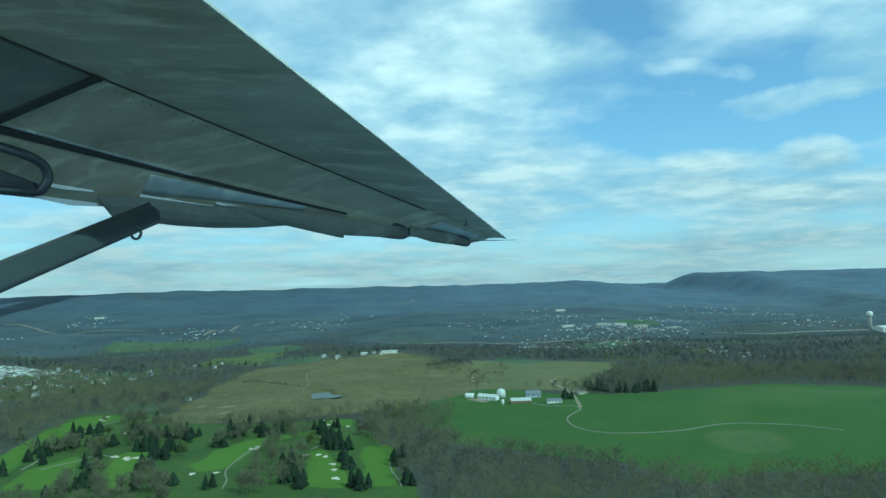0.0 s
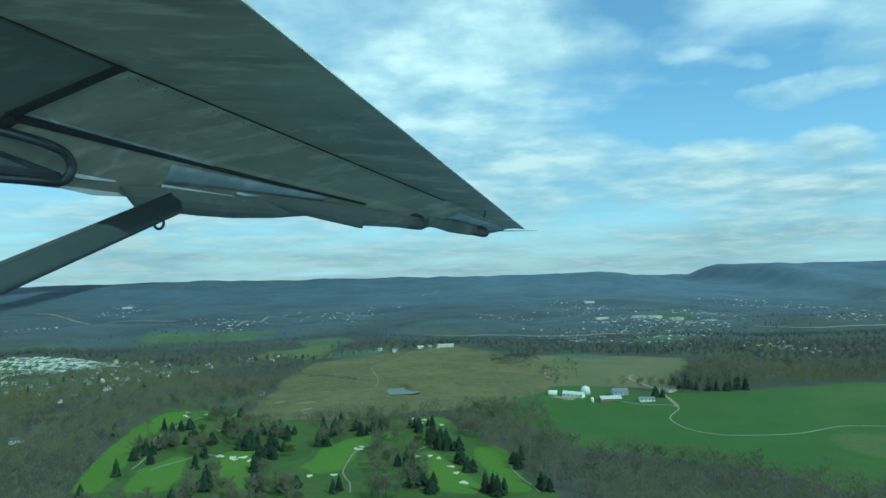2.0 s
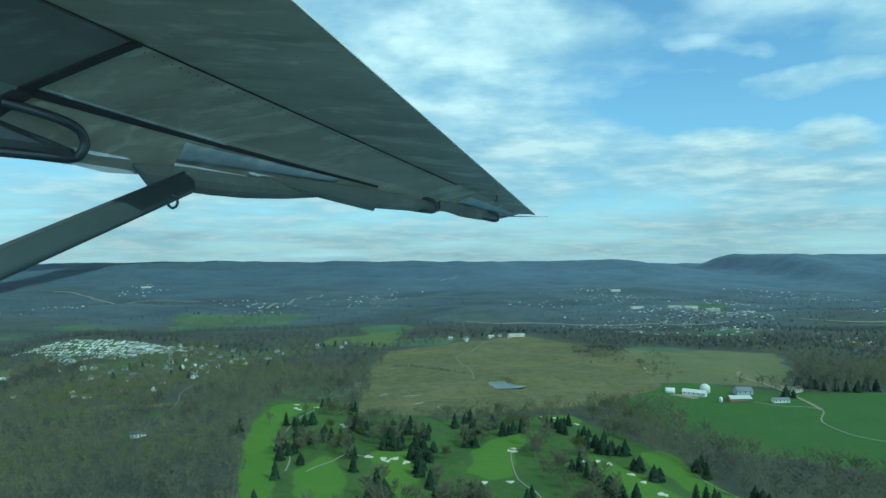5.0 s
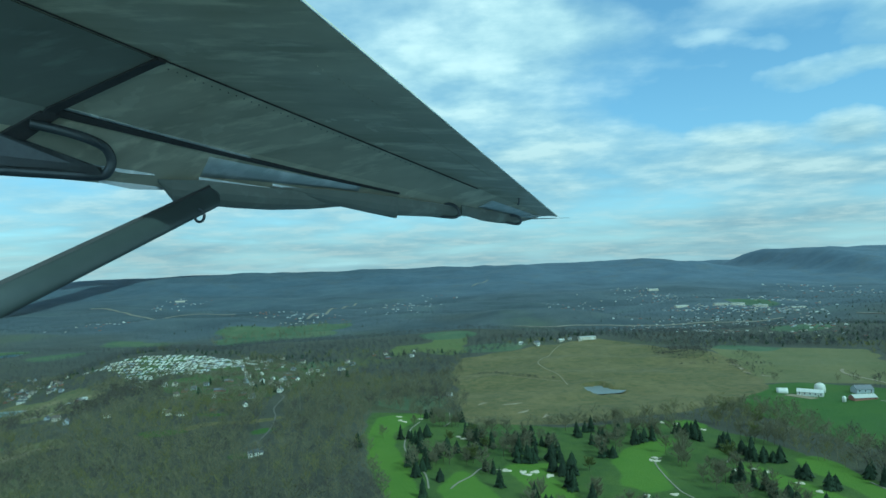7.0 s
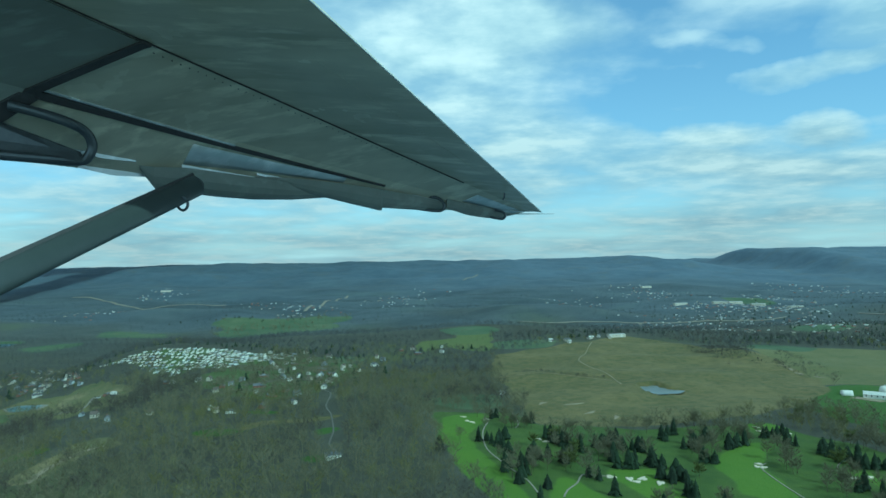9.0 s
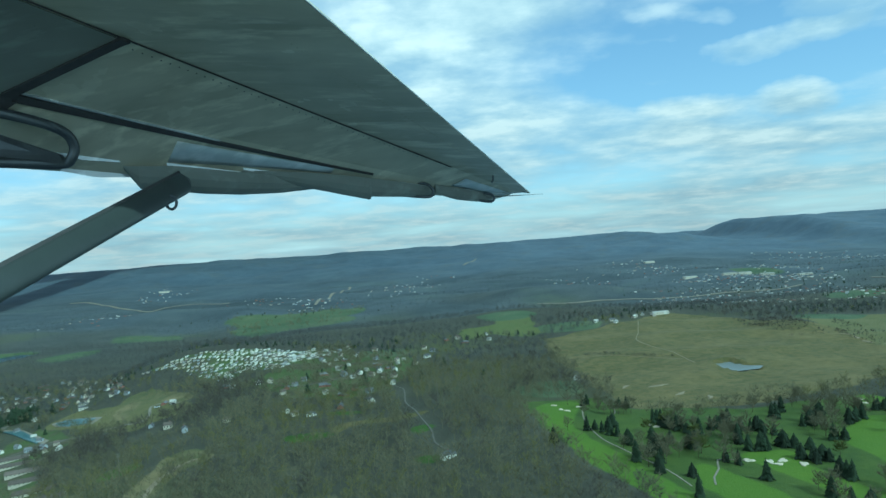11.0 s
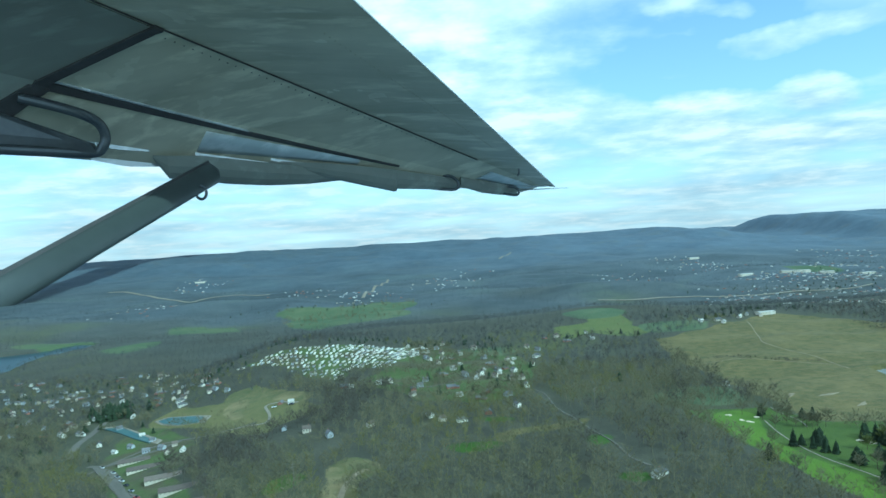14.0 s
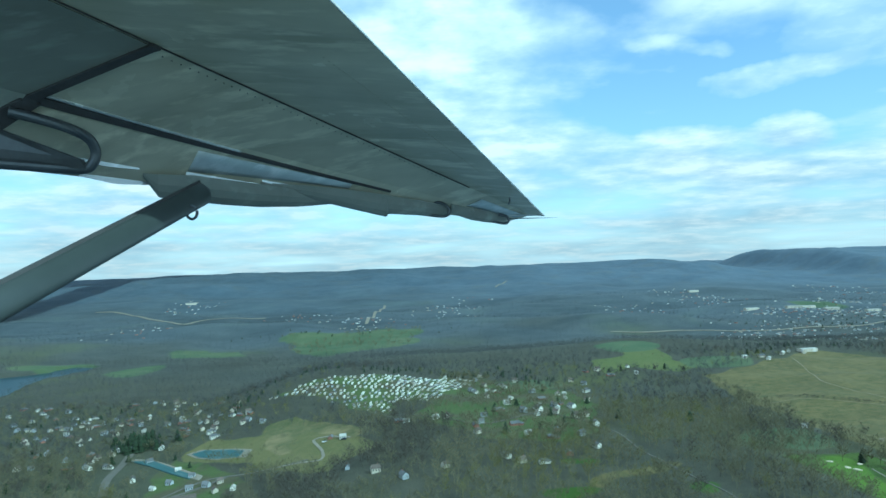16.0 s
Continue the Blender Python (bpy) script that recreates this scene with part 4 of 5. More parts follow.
def off_line(x, y, line, gap):
    """True where a place keeps that distance from a line of points."""
    keep = np.ones(x.shape, bool)
    for (ax, ay), (bx, by) in zip(line, line[1:]):
        k = np.clip(((x - ax) * (bx - ax) + (y - ay) * (by - ay)) / ((bx - ax) ** 2 + (by - ay) ** 2 + 1e-6), 0, 1)
        keep &= np.hypot(x - ax - k * (bx - ax), y - ay - k * (by - ay)) > gap
    return keep


def wooded(x, y):
    keep = np.ones(x.shape, bool)
    jx, jy = x + 2.5 * waves(x, y, 23, 51), y + 2.5 * waves(x, y, 23, 52)
    for p in OPEN_LAND:
        keep &= ~inside(jx, jy, p)
    for line, gap in ((STREET_A, 3.5), (STREET_B, 3.5), (STREET_C, 2.5), (STREET_D, 2.5), (STREET_E, 2.5), (STREET_F, 2.5)):      # verges
        keep &= off_line(x, y, line, gap)
    return keep


def spots(x0, x1, y0, y1, step, seed):
    r = np.random.RandomState(seed)
    gx, gy = np.meshgrid(np.arange(x0, x1, step), np.arange(y0, y1, step))
    gx, gy = gx.ravel(), gy.ravel()
    gx, gy = gx + r.uniform(-0.5, 0.5, gx.size) * step, gy + r.uniform(-0.5, 0.5, gx.size) * step
    k = wooded(gx, gy)
    return gx[k], gy[k]


near_kinds = [bare_tree(s, 9, 16, 0.020, 0.0062) for s in range(6)]
mid_kinds = [bare_tree(s + 20, 7, 5, 0.014, 0.022) for s in range(4)]
far_kinds = [bare_tree(s + 40, 5, 3, 0.014, 0.022) for s in range(6)]
BUDS = varied("budding_twigs", (0.130, 0.125, 0.040), (0.210, 0.195, 0.070), 0.2, rough=0.95)
# bare wood again, greyed in its colour for the haze of the valley
HAZED_VALLEY_TWIGS = varied("hazed_valley_twigs", (0.070, 0.072, 0.070), (0.116, 0.118, 0.110), 0.03, rough=0.95)

# farther woods: bluer and paler, more haze put into the colour
HAZED_FAR_TWIGS = varied("hazed_far_twigs", (0.066, 0.078, 0.086), (0.116, 0.128, 0.130), 0.02, rough=0.95)
DARK_TWIGS = varied("dusky_twigs", (0.068, 0.062, 0.048), (0.108, 0.097, 0.074), 0.1, rough=0.95)


def plant_woods():
    for nm, kinds, box, step, size, lab in (
            ("near_woods", near_kinds, (-330, 170, 90, 262), 2.55, 4.0, "grey-brown leafless spring woodland with bare twigs"),
            ("flank_woods", mid_kinds, (-400, 200, -110, 80), 12.0, 4.0, "grey-brown leafless woodland on the near slope"),
            ("valley_woods", mid_kinds, (-420, 280, 262, 350), 3.15, 3.1, "brown leafless woodland across the valley floor"),
            ("valley_floor_woods", far_kinds, (-470, 330, 350, 500), 3.3, 2.8, "grey-brown leafless woods across the valley floor"),
            ("distant_woods", far_kinds, (-740, 640, 500, 900), 6.6, 2.8, "leafless woods across the broad valley, haze in their colour")):
        xs, ys = spots(*box, step, 7)
        r = np.random.RandomState(3)
        sz = size * r.uniform(0.65, 1.2, len(xs))
        thin = (~inside(xs, ys, SUBURB)) | (r.uniform(0, 1, len(xs)) < 0.85)
        if kinds is far_kinds:                                                 # thinned around towns and before roads so that they show in the camera's view
            for x, y in TOWN_A + TOWN_B + TOWN_C + TOWN_D:
                thin &= (np.hypot((xs - x) / (0.030 * y), (ys - y + 0.01 * y) / (0.060 * y)) > 1) | (r.uniform(0, 1, len(xs)) < 0.55)
            for line in (HIGHWAY_A, HIGHWAY_B, HIGHWAY_C, FARROAD, RAIL):
                thin &= off_line(xs, ys, line, 12) & off_line(xs, ys + 18, line, 12)
            for x, y in SMALL_GREENS:
                thin &= np.hypot((xs - x) / (5 + 0.03 * y), (ys - y) / (4 + 0.025 * y)) > 1
        xs, ys, sz = xs[thin], ys[thin], sz[thin]
        mood = waves(xs, ys, 70, 61) + r.uniform(-0.9, 0.9, len(xs))
        green = (mood > 0.65) & (ys < 330)
        dusk = (mood < -0.75) & (ys < 350)
        plain = ~(green | dusk)
        scatter(nm, kinds, xs[plain], ys[plain], sz[plain], {"near_woods": BARK, "flank_woods": BARK, "valley_woods": HAZED_VALLEY_TWIGS, "valley_floor_woods": HAZED_VALLEY_TWIGS, "distant_woods": HAZED_FAR_TWIGS}[nm], lab, "woods")
        if dusk.any():
            scatter(nm, kinds, xs[dusk], ys[dusk], sz[dusk], DARK_TWIGS, lab, "woods")
        if green.any():
            scatter(nm, kinds, xs[green], ys[green], sz[green] * 0.85, BUDS, "woodland trees with first yellow-green buds", "woods")


plant_woods()


def evergreen(seed, n=7):
    """Verts and faces of a small dark evergreen one metre high."""
    r = random.Random(seed)
    vs, fs = [], []
    for i in range(3):
        z0, z1, w = 0.08 + 0.28 * i, 0.50 + 0.26 * i, 0.40 - 0.10 * i
        n0 = len(vs)
        for k in range(n):
            a, q = 6.2832 * k / n + 0.4 * i, w * r.uniform(0.7, 1.2)
            vs.append((q * math.cos(a), q * math.sin(a), z0 + r.uniform(-0.05, 0.05)))
        vs.append((0, 0, z1))
        fs.extend([(n0 + k, n0 + (k + 1) % n, n0 + n) for k in range(n)])
    return np.array(vs), np.array(fs)


def plant_evergreens():
    r = np.random.RandomState(17)
    kinds = [evergreen(i) for i in range(4)]
    xs, ys = [], []
    for cx, cy, rx, ry, n in ((-287, 274, 4, 5, 60), (-257, 296, 5, 4, 18), (-330, 330, 12, 8, 26), (-215, 322, 34, 5, 60), (-172, 322, 16, 4, 26), (-150, 300, 6, 8, 14), (100, 330, 30, 14, 80), (150, 380, 40, 20, 90), (60, 330, 20, 8, 40),
                              (-20, 352, 22, 5, 46), (-300, 610, 60, 8, 24), (180, 560, 90, 25, 110), (320, 650, 80, 30, 90), (-330, 300, 20, 20, 30), (-280, 240, 14, 14, 14), (-160, 240, 20, 14, 16)):
        xs.append(r.normal(cx, rx, n)), ys.append(r.normal(cy, ry, n))
    xs, ys = np.concatenate(xs), np.concatenate(ys)
    size = np.where(ys < 285, 2.7, 1.8) * r.uniform(0.6, 1.15, len(xs))
    size = np.where(np.hypot(xs + 287, ys - 274) < 14, 1.35 * size, size)
    scatter("evergreen_stand", kinds, xs, ys, size, NEEDLE, "dark evergreen stands between houses and bare woods", "trees")


plant_evergreens()


def plant_scrub():
    """Low brush on the dry field, the tree line along its foot and the hedges of the farm."""
    r = np.random.RandomState(31)
    for area, n, size in ((CLEARING, 240, 1.9), (BARREN, 160, 1.6), (HEATH, 420, 1.5), (STRIP, 120, 1.6), (MEADOW_B, 60, 1.6), (MEADOW, 420, 4.0), (LAWN, 1700, 3.0), (SUBURB, 2000, 3.0), (HILL, 60, 1.5)):
        xa, ya = [p[0] for p in area], [p[1] for p in area]
        xs, ys = r.uniform(min(xa), max(xa), n), r.uniform(min(ya), max(ya), n)
        keep = inside(xs, ys, area) & (waves(xs, ys, 18, 83) > -0.1)
        xs, ys = xs[keep], ys[keep]
        if len(xs):
            scatter("scrub", near_kinds if area is SUBURB else mid_kinds, xs, ys, size * r.uniform(0.5, 1.2, len(xs)), BARK, "bare brushwood scattered over rough open land", "scrub")
    for area, n in ((BRUSH_A, 700), (BRUSH_B, 420)):
        xa, ya = [p[0] for p in area], [p[1] for p in area]
        xs, ys = r.uniform(min(xa), max(xa), n), r.uniform(min(ya), max(ya), n)
        keep = inside(xs, ys, area) & (waves(xs, ys, 16, 87) > -0.45)
        scatter("scrub", mid_kinds, xs[keep], ys[keep], r.uniform(0.6, 1.25, keep.sum()), DARK_TWIGS, "dark bare brush over the hillock of the dry field", "scrub")
    k = r.uniform(0, 1, 90)
    xs = np.interp(k, (0, 0.5, 1), [p[0] for p in DITCH]) + r.normal(0, 0.5, 90)
    ys = np.interp(k, (0, 0.5, 1), [p[1] for p in DITCH]) + r.normal(0, 0.5, 90)
    scatter("scrub", mid_kinds, xs, ys, r.uniform(0.7, 1.3, 90), DARK_TWIGS, "low dark brush along a field ditch", "scrub")
    for x0, x1, y0, y1, n, size in ((-8, 14, 258, 300, 260, 1.3), (-84, -26, 185, 192, 110, 2.6), (-14, 2, 150, 205, 220, 2.8), (-205, -140, 205, 245, 420, 2.6), (-108, -86, 210, 300, 200, 3.0)):
        xs, ys = r.uniform(x0, x1, n), r.uniform(y0, y1, n)
        keep = waves(xs, ys, 30, 81) > -0.35
        xs, ys = xs[keep], ys[keep]
        scatter("scrub", mid_kinds, xs, ys, size * r.uniform(0.6, 1.2, len(xs)), DARK_TWIGS if size < 2 else BARK, "bare brushwood at the edge of the fields", "scrub")


plant_scrub()

# ---------------------------------------------------------------- conifers
TRUNK = varied("conifer_bark", (0.060, 0.045, 0.035), (0.110, 0.085, 0.065), 2.0, rough=0.95)


def conifer(seed, tall, wide):
    """A spruce: tapered trunk, whorls of drooping boughs with gaps between them."""
    r = random.Random(seed)
    root = tagged(new("conifer_tree"), "dark green spruce tree standing on golf turf", "tree")
    bm = bmesh.new()
    loft(bm, [[Vector((w * math.cos(k * 1.047), w * math.sin(k * 1.047), z)) for k in range(6)] for z, w in ((-0.3, 0.16), (tall * 0.5, 0.09), (tall * 0.97, 0.02))])
    part("trunk", bm, TRUNK, root)
    bm = bmesh.new()
    tiers = 16
    for i in range(tiers):
        k = i / (tiers - 1)
        z = tall * (0.06 + 0.86 * k) + r.uniform(-0.08, 0.08)
        reach = (wide * (1 - k) ** 0.66 + 0.10) * r.uniform(0.80, 1.15)
        n = 14 - int(6 * k)
        for j in range(n):
            a = 6.2832 * (j + 0.5 * (i % 2)) / n + r.uniform(-0.18, 0.18)
            l = reach * r.uniform(0.55, 1.22)
            d, side = Vector((math.cos(a), math.sin(a), 0)), Vector((-math.sin(a), math.cos(a), 0))
            h = 0.42 * reach * r.uniform(0.7, 1.2) + 0.06
            base = Vector((0, 0, z + h))
            mid = d * l * 0.6 + Vector((0, 0, z + h * 0.35))
            tip = d * l + Vector((0, 0, z - h * 0.55))
            w = l * 0.25 + 0.05
            v = [bm.verts.new(p) for p in (base, mid - side * w, mid + Vector((0, 0, h * 0.35)), mid + side * w, tip, mid - Vector((0, 0, h * 0.6)))]
            for f in ((0, 1, 2), (0, 2, 3), (1, 4, 2), (2, 4, 3), (1, 5, 4), (3, 4, 5)):
                bm.faces.new([v[q] for q in f])
    loft(bm, [[Vector((w * math.cos(k * 1.047), w * math.sin(k * 1.047), z)) for k in range(6)] for z, w in ((tall * 0.86, 0.12), (tall * 1.02, 0.01))])
    part("crown", bm, NEEDLE, root)
    return root


def place(x, y, turn=0.0, sink=0.0):
    return pose(x, y, float(height(x, y)) - sink, 0, 0, turn)


LANES = [FAIRWAY_A, FAIRWAY_B, FAIRWAY_C, FAIRWAY_D, FAIRWAY_E, FAIRWAY_F, FAIRWAY_G]


def plant_conifers():
    r = random.Random(4)
    kinds = [conifer(1, 5.0, 1.45), conifer(2, 5.6, 1.35), conifer(3, 4.2, 1.55), conifer(4, 4.6, 1.95)]
    used = set()
    for spots_, label in ((CONIFERS_A, ""), (CONIFERS_B, ""), (CONIFERS_C, ""), (FARM_TREES, "dark spruce tree in the windbreak beside the farmyard"), (TOPTREES, "dark spruce tree behind the hilltop farmstead")):
        for x, y in [p for q in spots_ for p in ([q] if label else [q, (q[0] + r.uniform(-2.2, 2.2), q[1] + r.uniform(-2.5, 2.5))])]:
            if any(inside(x, y, f) for f in LANES):
                continue
            k = r.randrange(4)
            m = place(x, y, r.uniform(0, 360))
            if k in used:
                ob = copy_thing(kinds[k], m)
            else:
                ob = kinds[k]
                ob.matrix_basis = m
                used.add(k)
            s = r.uniform(0.50, 0.78) * (1.15 if spots_ is FARM_TREES else 0.65 if label else 1.0)
            ob.scale = (s * r.uniform(0.85, 1.15), s * r.uniform(0.85, 1.15), s)
            tagged(ob, label, group="conifers on the golf course" if not label else "windbreak spruces")


plant_conifers()


def lone_tree(seed, tall):
    root = tagged(new("bare_tree"), "leafless broad tree with grey twigs on the turf", "tree", group="bare trees on the golf course")
    v, f = bare_tree(seed, 14, 30, 0.02, 0.007)
    me = mesh_of("trunk", v[:4] * tall, f[:3], TRUNK)
    ob = new("trunk", me)
    ob.parent = root
    crown = new("crown", mesh_of("crown", v[4:] * tall, f[3:] - 4, BARK))
    crown.parent = root
    return root


def plant_lone_trees():
    r = random.Random(9)
    kinds = [lone_tree(70 + i, t) for i, t in enumerate((4.4, 3.6, 4.9))]
    n = 0
    while n < 230:
        x, y = r.uniform(-108, -8), r.uniform(95, 200)
        if not inside(x, y, GOLF) or any(inside(x, y, p) for p in LANES) or float(waves(x, y, 40, 77)) < 0.05:
            continue
        m = place(x, y, r.uniform(0, 360))
        if n < 3:
            ob = kinds[n]
            ob.matrix_basis = m
        else:
            ob = copy_thing(kinds[n % 3], m)
        s = r.uniform(0.6, 0.95)
        ob.scale = (s, s, s)
        n += 1
    for x, y in ((-104, 176), (-60, 182), (-55, 185), (-40, 187), (-22, 186), (-18, 182), (-12, 196), (-16, 192), (-7, 188)):
        ob = copy_thing(kinds[n % 3], place(x, y, 37 * n))
        n += 1


plant_lone_trees()


def plant_budding_trees():
    """Round-headed trees in first leaf, here and there on the course."""
    r = random.Random(23)
    first = None
    for x, y, s in ((-82.8, 174.1, 1.0), (-80.1, 166.1, 0.8), (-82.7, 156.4, 1.0), (-31.9, 153.7, 1.1), (-17.6, 193.8, 0.9), (-20, 169.1, 0.9), (-88, 171.5, 0.8), (-60, 150, 0.8), (-14, 182, 1.0)):
        if first is None:
            root = first = tagged(new("budding_tree"), "round tree in first yellow-green leaf on the turf", "tree", group="budding trees on the golf course")
            v, f = bare_tree(91, 16, 42, 0.02, 0.012)
            trunk = new("trunk", mesh_of("trunk", v[:4] * 3.4, f[:3], TRUNK))
            trunk.parent = root
            top = new("crown", mesh_of("crown", v[4:] * 3.4, f[3:] - 4, LEAFING))
            top.parent = root
            root.matrix_basis = place(x, y)
        else:
            root = copy_thing(first, place(x, y, r.uniform(0, 360)))
        root.scale = (1.15 * s, 1.15 * s, s)


LEAFING = varied("first_leaves", (0.085, 0.100, 0.022), (0.150, 0.160, 0.040), 0.6, rough=0.9)
plant_budding_trees()

# ---------------------------------------------------------------- roads, paths, bunkers, basins
ASPHALT = varied("worn_asphalt", (0.105, 0.098, 0.080), (0.155, 0.145, 0.120), 0.5, rough=0.9)
CONCRETE = varied("pale_concrete", (0.20, 0.18, 0.135), (0.30, 0.27, 0.21), 0.4, rough=0.9)
DIRT = varied("bare_earth", (0.20, 0.165, 0.105), (0.32, 0.265, 0.17), 0.3, rough=0.95)
SAND = varied("bunker_sand", (0.52, 0.45, 0.33), (0.70, 0.62, 0.48), 0.7, rough=0.95, bump=0.3)
for pts, w in ((PATH_A, 0.32), (PATH_C, 0.32), (PATH_D, 0.28), (PATH_E, 0.28), (PATH_F, 0.26), (PATH_G, 0.26)):
    ribbon("path", pts, w, CONCRETE, "pale paved cart path across the golf turf")
ribbon("road", LANE, 0.38, CONCRETE, "pale farm lane curving through the green field")
ribbon("road", LANE_TOP, 1.0, DIRT, "earth farm lane beside the pasture")
for pts, w in ((STREET_A, 2.2), (STREET_B, 1.4), (STREET_D, 0.42), (STREET_E, 0.55), (STREET_F, 0.8)):
    ribbon("road", pts, w, ASPHALT, "narrow grey asphalt road between woods and houses", 0.12)
ribbon("road", STREET_C, 0.8, CONCRETE, "pale gravel drive winding up the cleared hill", 0.12)
ribbon("road", TRACK, 1.2, DIRT, "sandy track over the cleared slope")
ribbon("path", TRACK_B, 0.28, DIRT, "faint earth track across the dry field", 0.05)
ribbon("path", TRACK_C, 0.25, DIRT, "faint earth track across the dry field", 0.05)
for pts, w in ((HIGHWAY_A, 3.5), (HIGHWAY_B, 3), (HIGHWAY_C, 3), (FARROAD, 2.0), (RAIL, 2.0)):
    ribbon("road", pts, w, CONCRETE, "pale cutting of a distant highway in the hills", 0.6)


def blob(name, x, y, rx, ry, turn, mat, seed, lift, parent=None, lobes=3):
    """A low, uneven cushion on the ground with a soft outline."""
    r = random.Random(seed)
    ph = [r.uniform(0, 6.28) for _ in range(3)]
    bm = bmesh.new()
    rings = []
    for f, z in ((1.0, -0.25), (0.94, 0.05), (0.6, 0.0), (0.25, -0.02)):
        ring = []
        for k in range(22):
            a = 6.2832 * k / 22
            q = f * (1 + 0.28 * math.sin(lobes * a + ph[0]) + 0.12 * math.sin(5 * a + ph[1]))
            px, py = rx * q * math.cos(a), ry * q * math.sin(a)
            wx, wy = px * math.cos(turn) - py * math.sin(turn), px * math.sin(turn) + py * math.cos(turn)
            ring.append(Vector((x + wx, y + wy, float(height(x + wx, y + wy)) + z + lift)))
        rings.append(ring)
    loft(bm, rings)
    return link(name, bm, mat, parent, flat=False)


for i, (x, y) in enumerate(BUNKERS_A + BUNKERS_B):
    big = 1.35 if i in (6, 8, 14, 15, 26) else 1.0
    tagged(blob("sand_bunker", x, y, 0.72 * big, 0.5 * big, i * 1.3, SAND, i, 0.10), "pale sand bunker with scalloped edge in turf", "bunker", "golf bunkers")


for i, (x, y) in enumerate(BARE_SPOTS):
    tagged(blob("bare_patch", x, y, 1.8, 0.6, 0.3 * i, DIRT, 50 + i, 0.05), "worn pale earth patch in dry grass", "earth", kind="structure")


def flat_patch(name, poly, mat, lift, label, category):
    bm = bmesh.new()
    cx, cy = sum(p[0] for p in poly) / len(poly), sum(p[1] for p in poly) / len(poly)
    rings = []
    for f, z in ((1.06, -0.6), (1.0, 0.0), (0.66, 0.02), (0.33, 0.02)):
        rings.append([Vector((cx + (x - cx) * f, cy + (y - cy) * f, float(height(cx + (x - cx) * f, cy + (y - cy) * f)) + z + lift)) for x, y in poly])
    loft(bm, rings)
    return tagged(link(name, bm, mat), label, category, kind="structure")


TEAL = varied("basin_liner", (0.060, 0.120, 0.130), (0.100, 0.170, 0.175), 0.2, rough=0.3)
flat_patch("pavement", LOT, ASPHALT, 0.12, "grey car park beside the row houses", "car park")
for poly in (BASIN_A, BASIN_B):
    flat_patch("basin_edge", [(x + 0.6 * (x - poly[0][0]) * 0.05, y) for x, y in poly], CONCRETE, 0.10, "pale kerb round a retention basin", "kerb")
    cx, cy = sum(p[0] for p in poly) / len(poly), sum(p[1] for p in poly) / len(poly)
    flat_patch("water", [(cx + (x - cx) * 0.82, cy + (y - cy) * 0.82) for x, y in poly], TEAL, 0.25, "teal retention basin water", "water")

# ---------------------------------------------------------------- houses
ROOFS = [varied(n, d, l, 1.5, rough=0.85, per_object=0.25) for n, d, l in (
    ("grey_shingle", (0.12, 0.12, 0.125), (0.20, 0.20, 0.205)), ("brown_shingle", (0.10, 0.082, 0.068), (0.17, 0.14, 0.115)), ("pale_roof", (0.34, 0.33, 0.29), (0.50, 0.48, 0.43)), ("white_metal_roof", (0.54, 0.52, 0.46), (0.72, 0.70, 0.63)))]
WALLS = [varied(n, d, l, 1.2, rough=0.8, per_object=0.12) for n, d, l in (
    ("white_siding", (0.70, 0.67, 0.58), (0.84, 0.81, 0.72)), ("cream_siding", (0.55, 0.50, 0.40), (0.68, 0.62, 0.50)), ("brick", (0.24, 0.12, 0.09), (0.34, 0.18, 0.13)), ("grey_siding", (0.36, 0.38, 0.40), (0.48, 0.50, 0.52)))]
PANE = varied("window_glass", (0.02, 0.025, 0.03), (0.05, 0.06, 0.07), 1.0, rough=0.1)
DOOR = varied("door_paint", (0.12, 0.07, 0.05), (0.20, 0.12, 0.09), 2.0, rough=0.6)


def box(bm, x0, x1, y0, y1, z0, z1):
    v = [bm.verts.new((x, y, z)) for z in (z0, z1) for x, y in ((x0, y0), (x1, y0), (x1, y1), (x0, y1))]
    for f in ((0, 1, 5, 4), (1, 2, 6, 5), (2, 3, 7, 6), (3, 0, 4, 7), (4, 5, 6, 7), (3, 2, 1, 0)):
        bm.faces.new([v[i] for i in f])


def boxed(name, mat, parent, label, *dims):
    bm = bmesh.new()
    box(bm, *dims)
    return part(name, bm, mat, parent, label)


def gable(bm, x0, x1, y0, y1, z, rise, over=0.12, thick=0.08):
    """Roof slabs with eaves; the ridge runs along x."""
    ym = (y0 + y1) / 2
    drop = rise * over / ((y1 - y0) / 2)
    outer = [(y0 - over, z - drop), (ym, z + rise), (y1 + over, z - drop)]
    ring = outer + [(y, q - thick) for y, q in outer[::-1]]
    loft(bm, [[Vector((x, y, q)) for y, q in ring] for x in (x0 - over, x1 + over)])


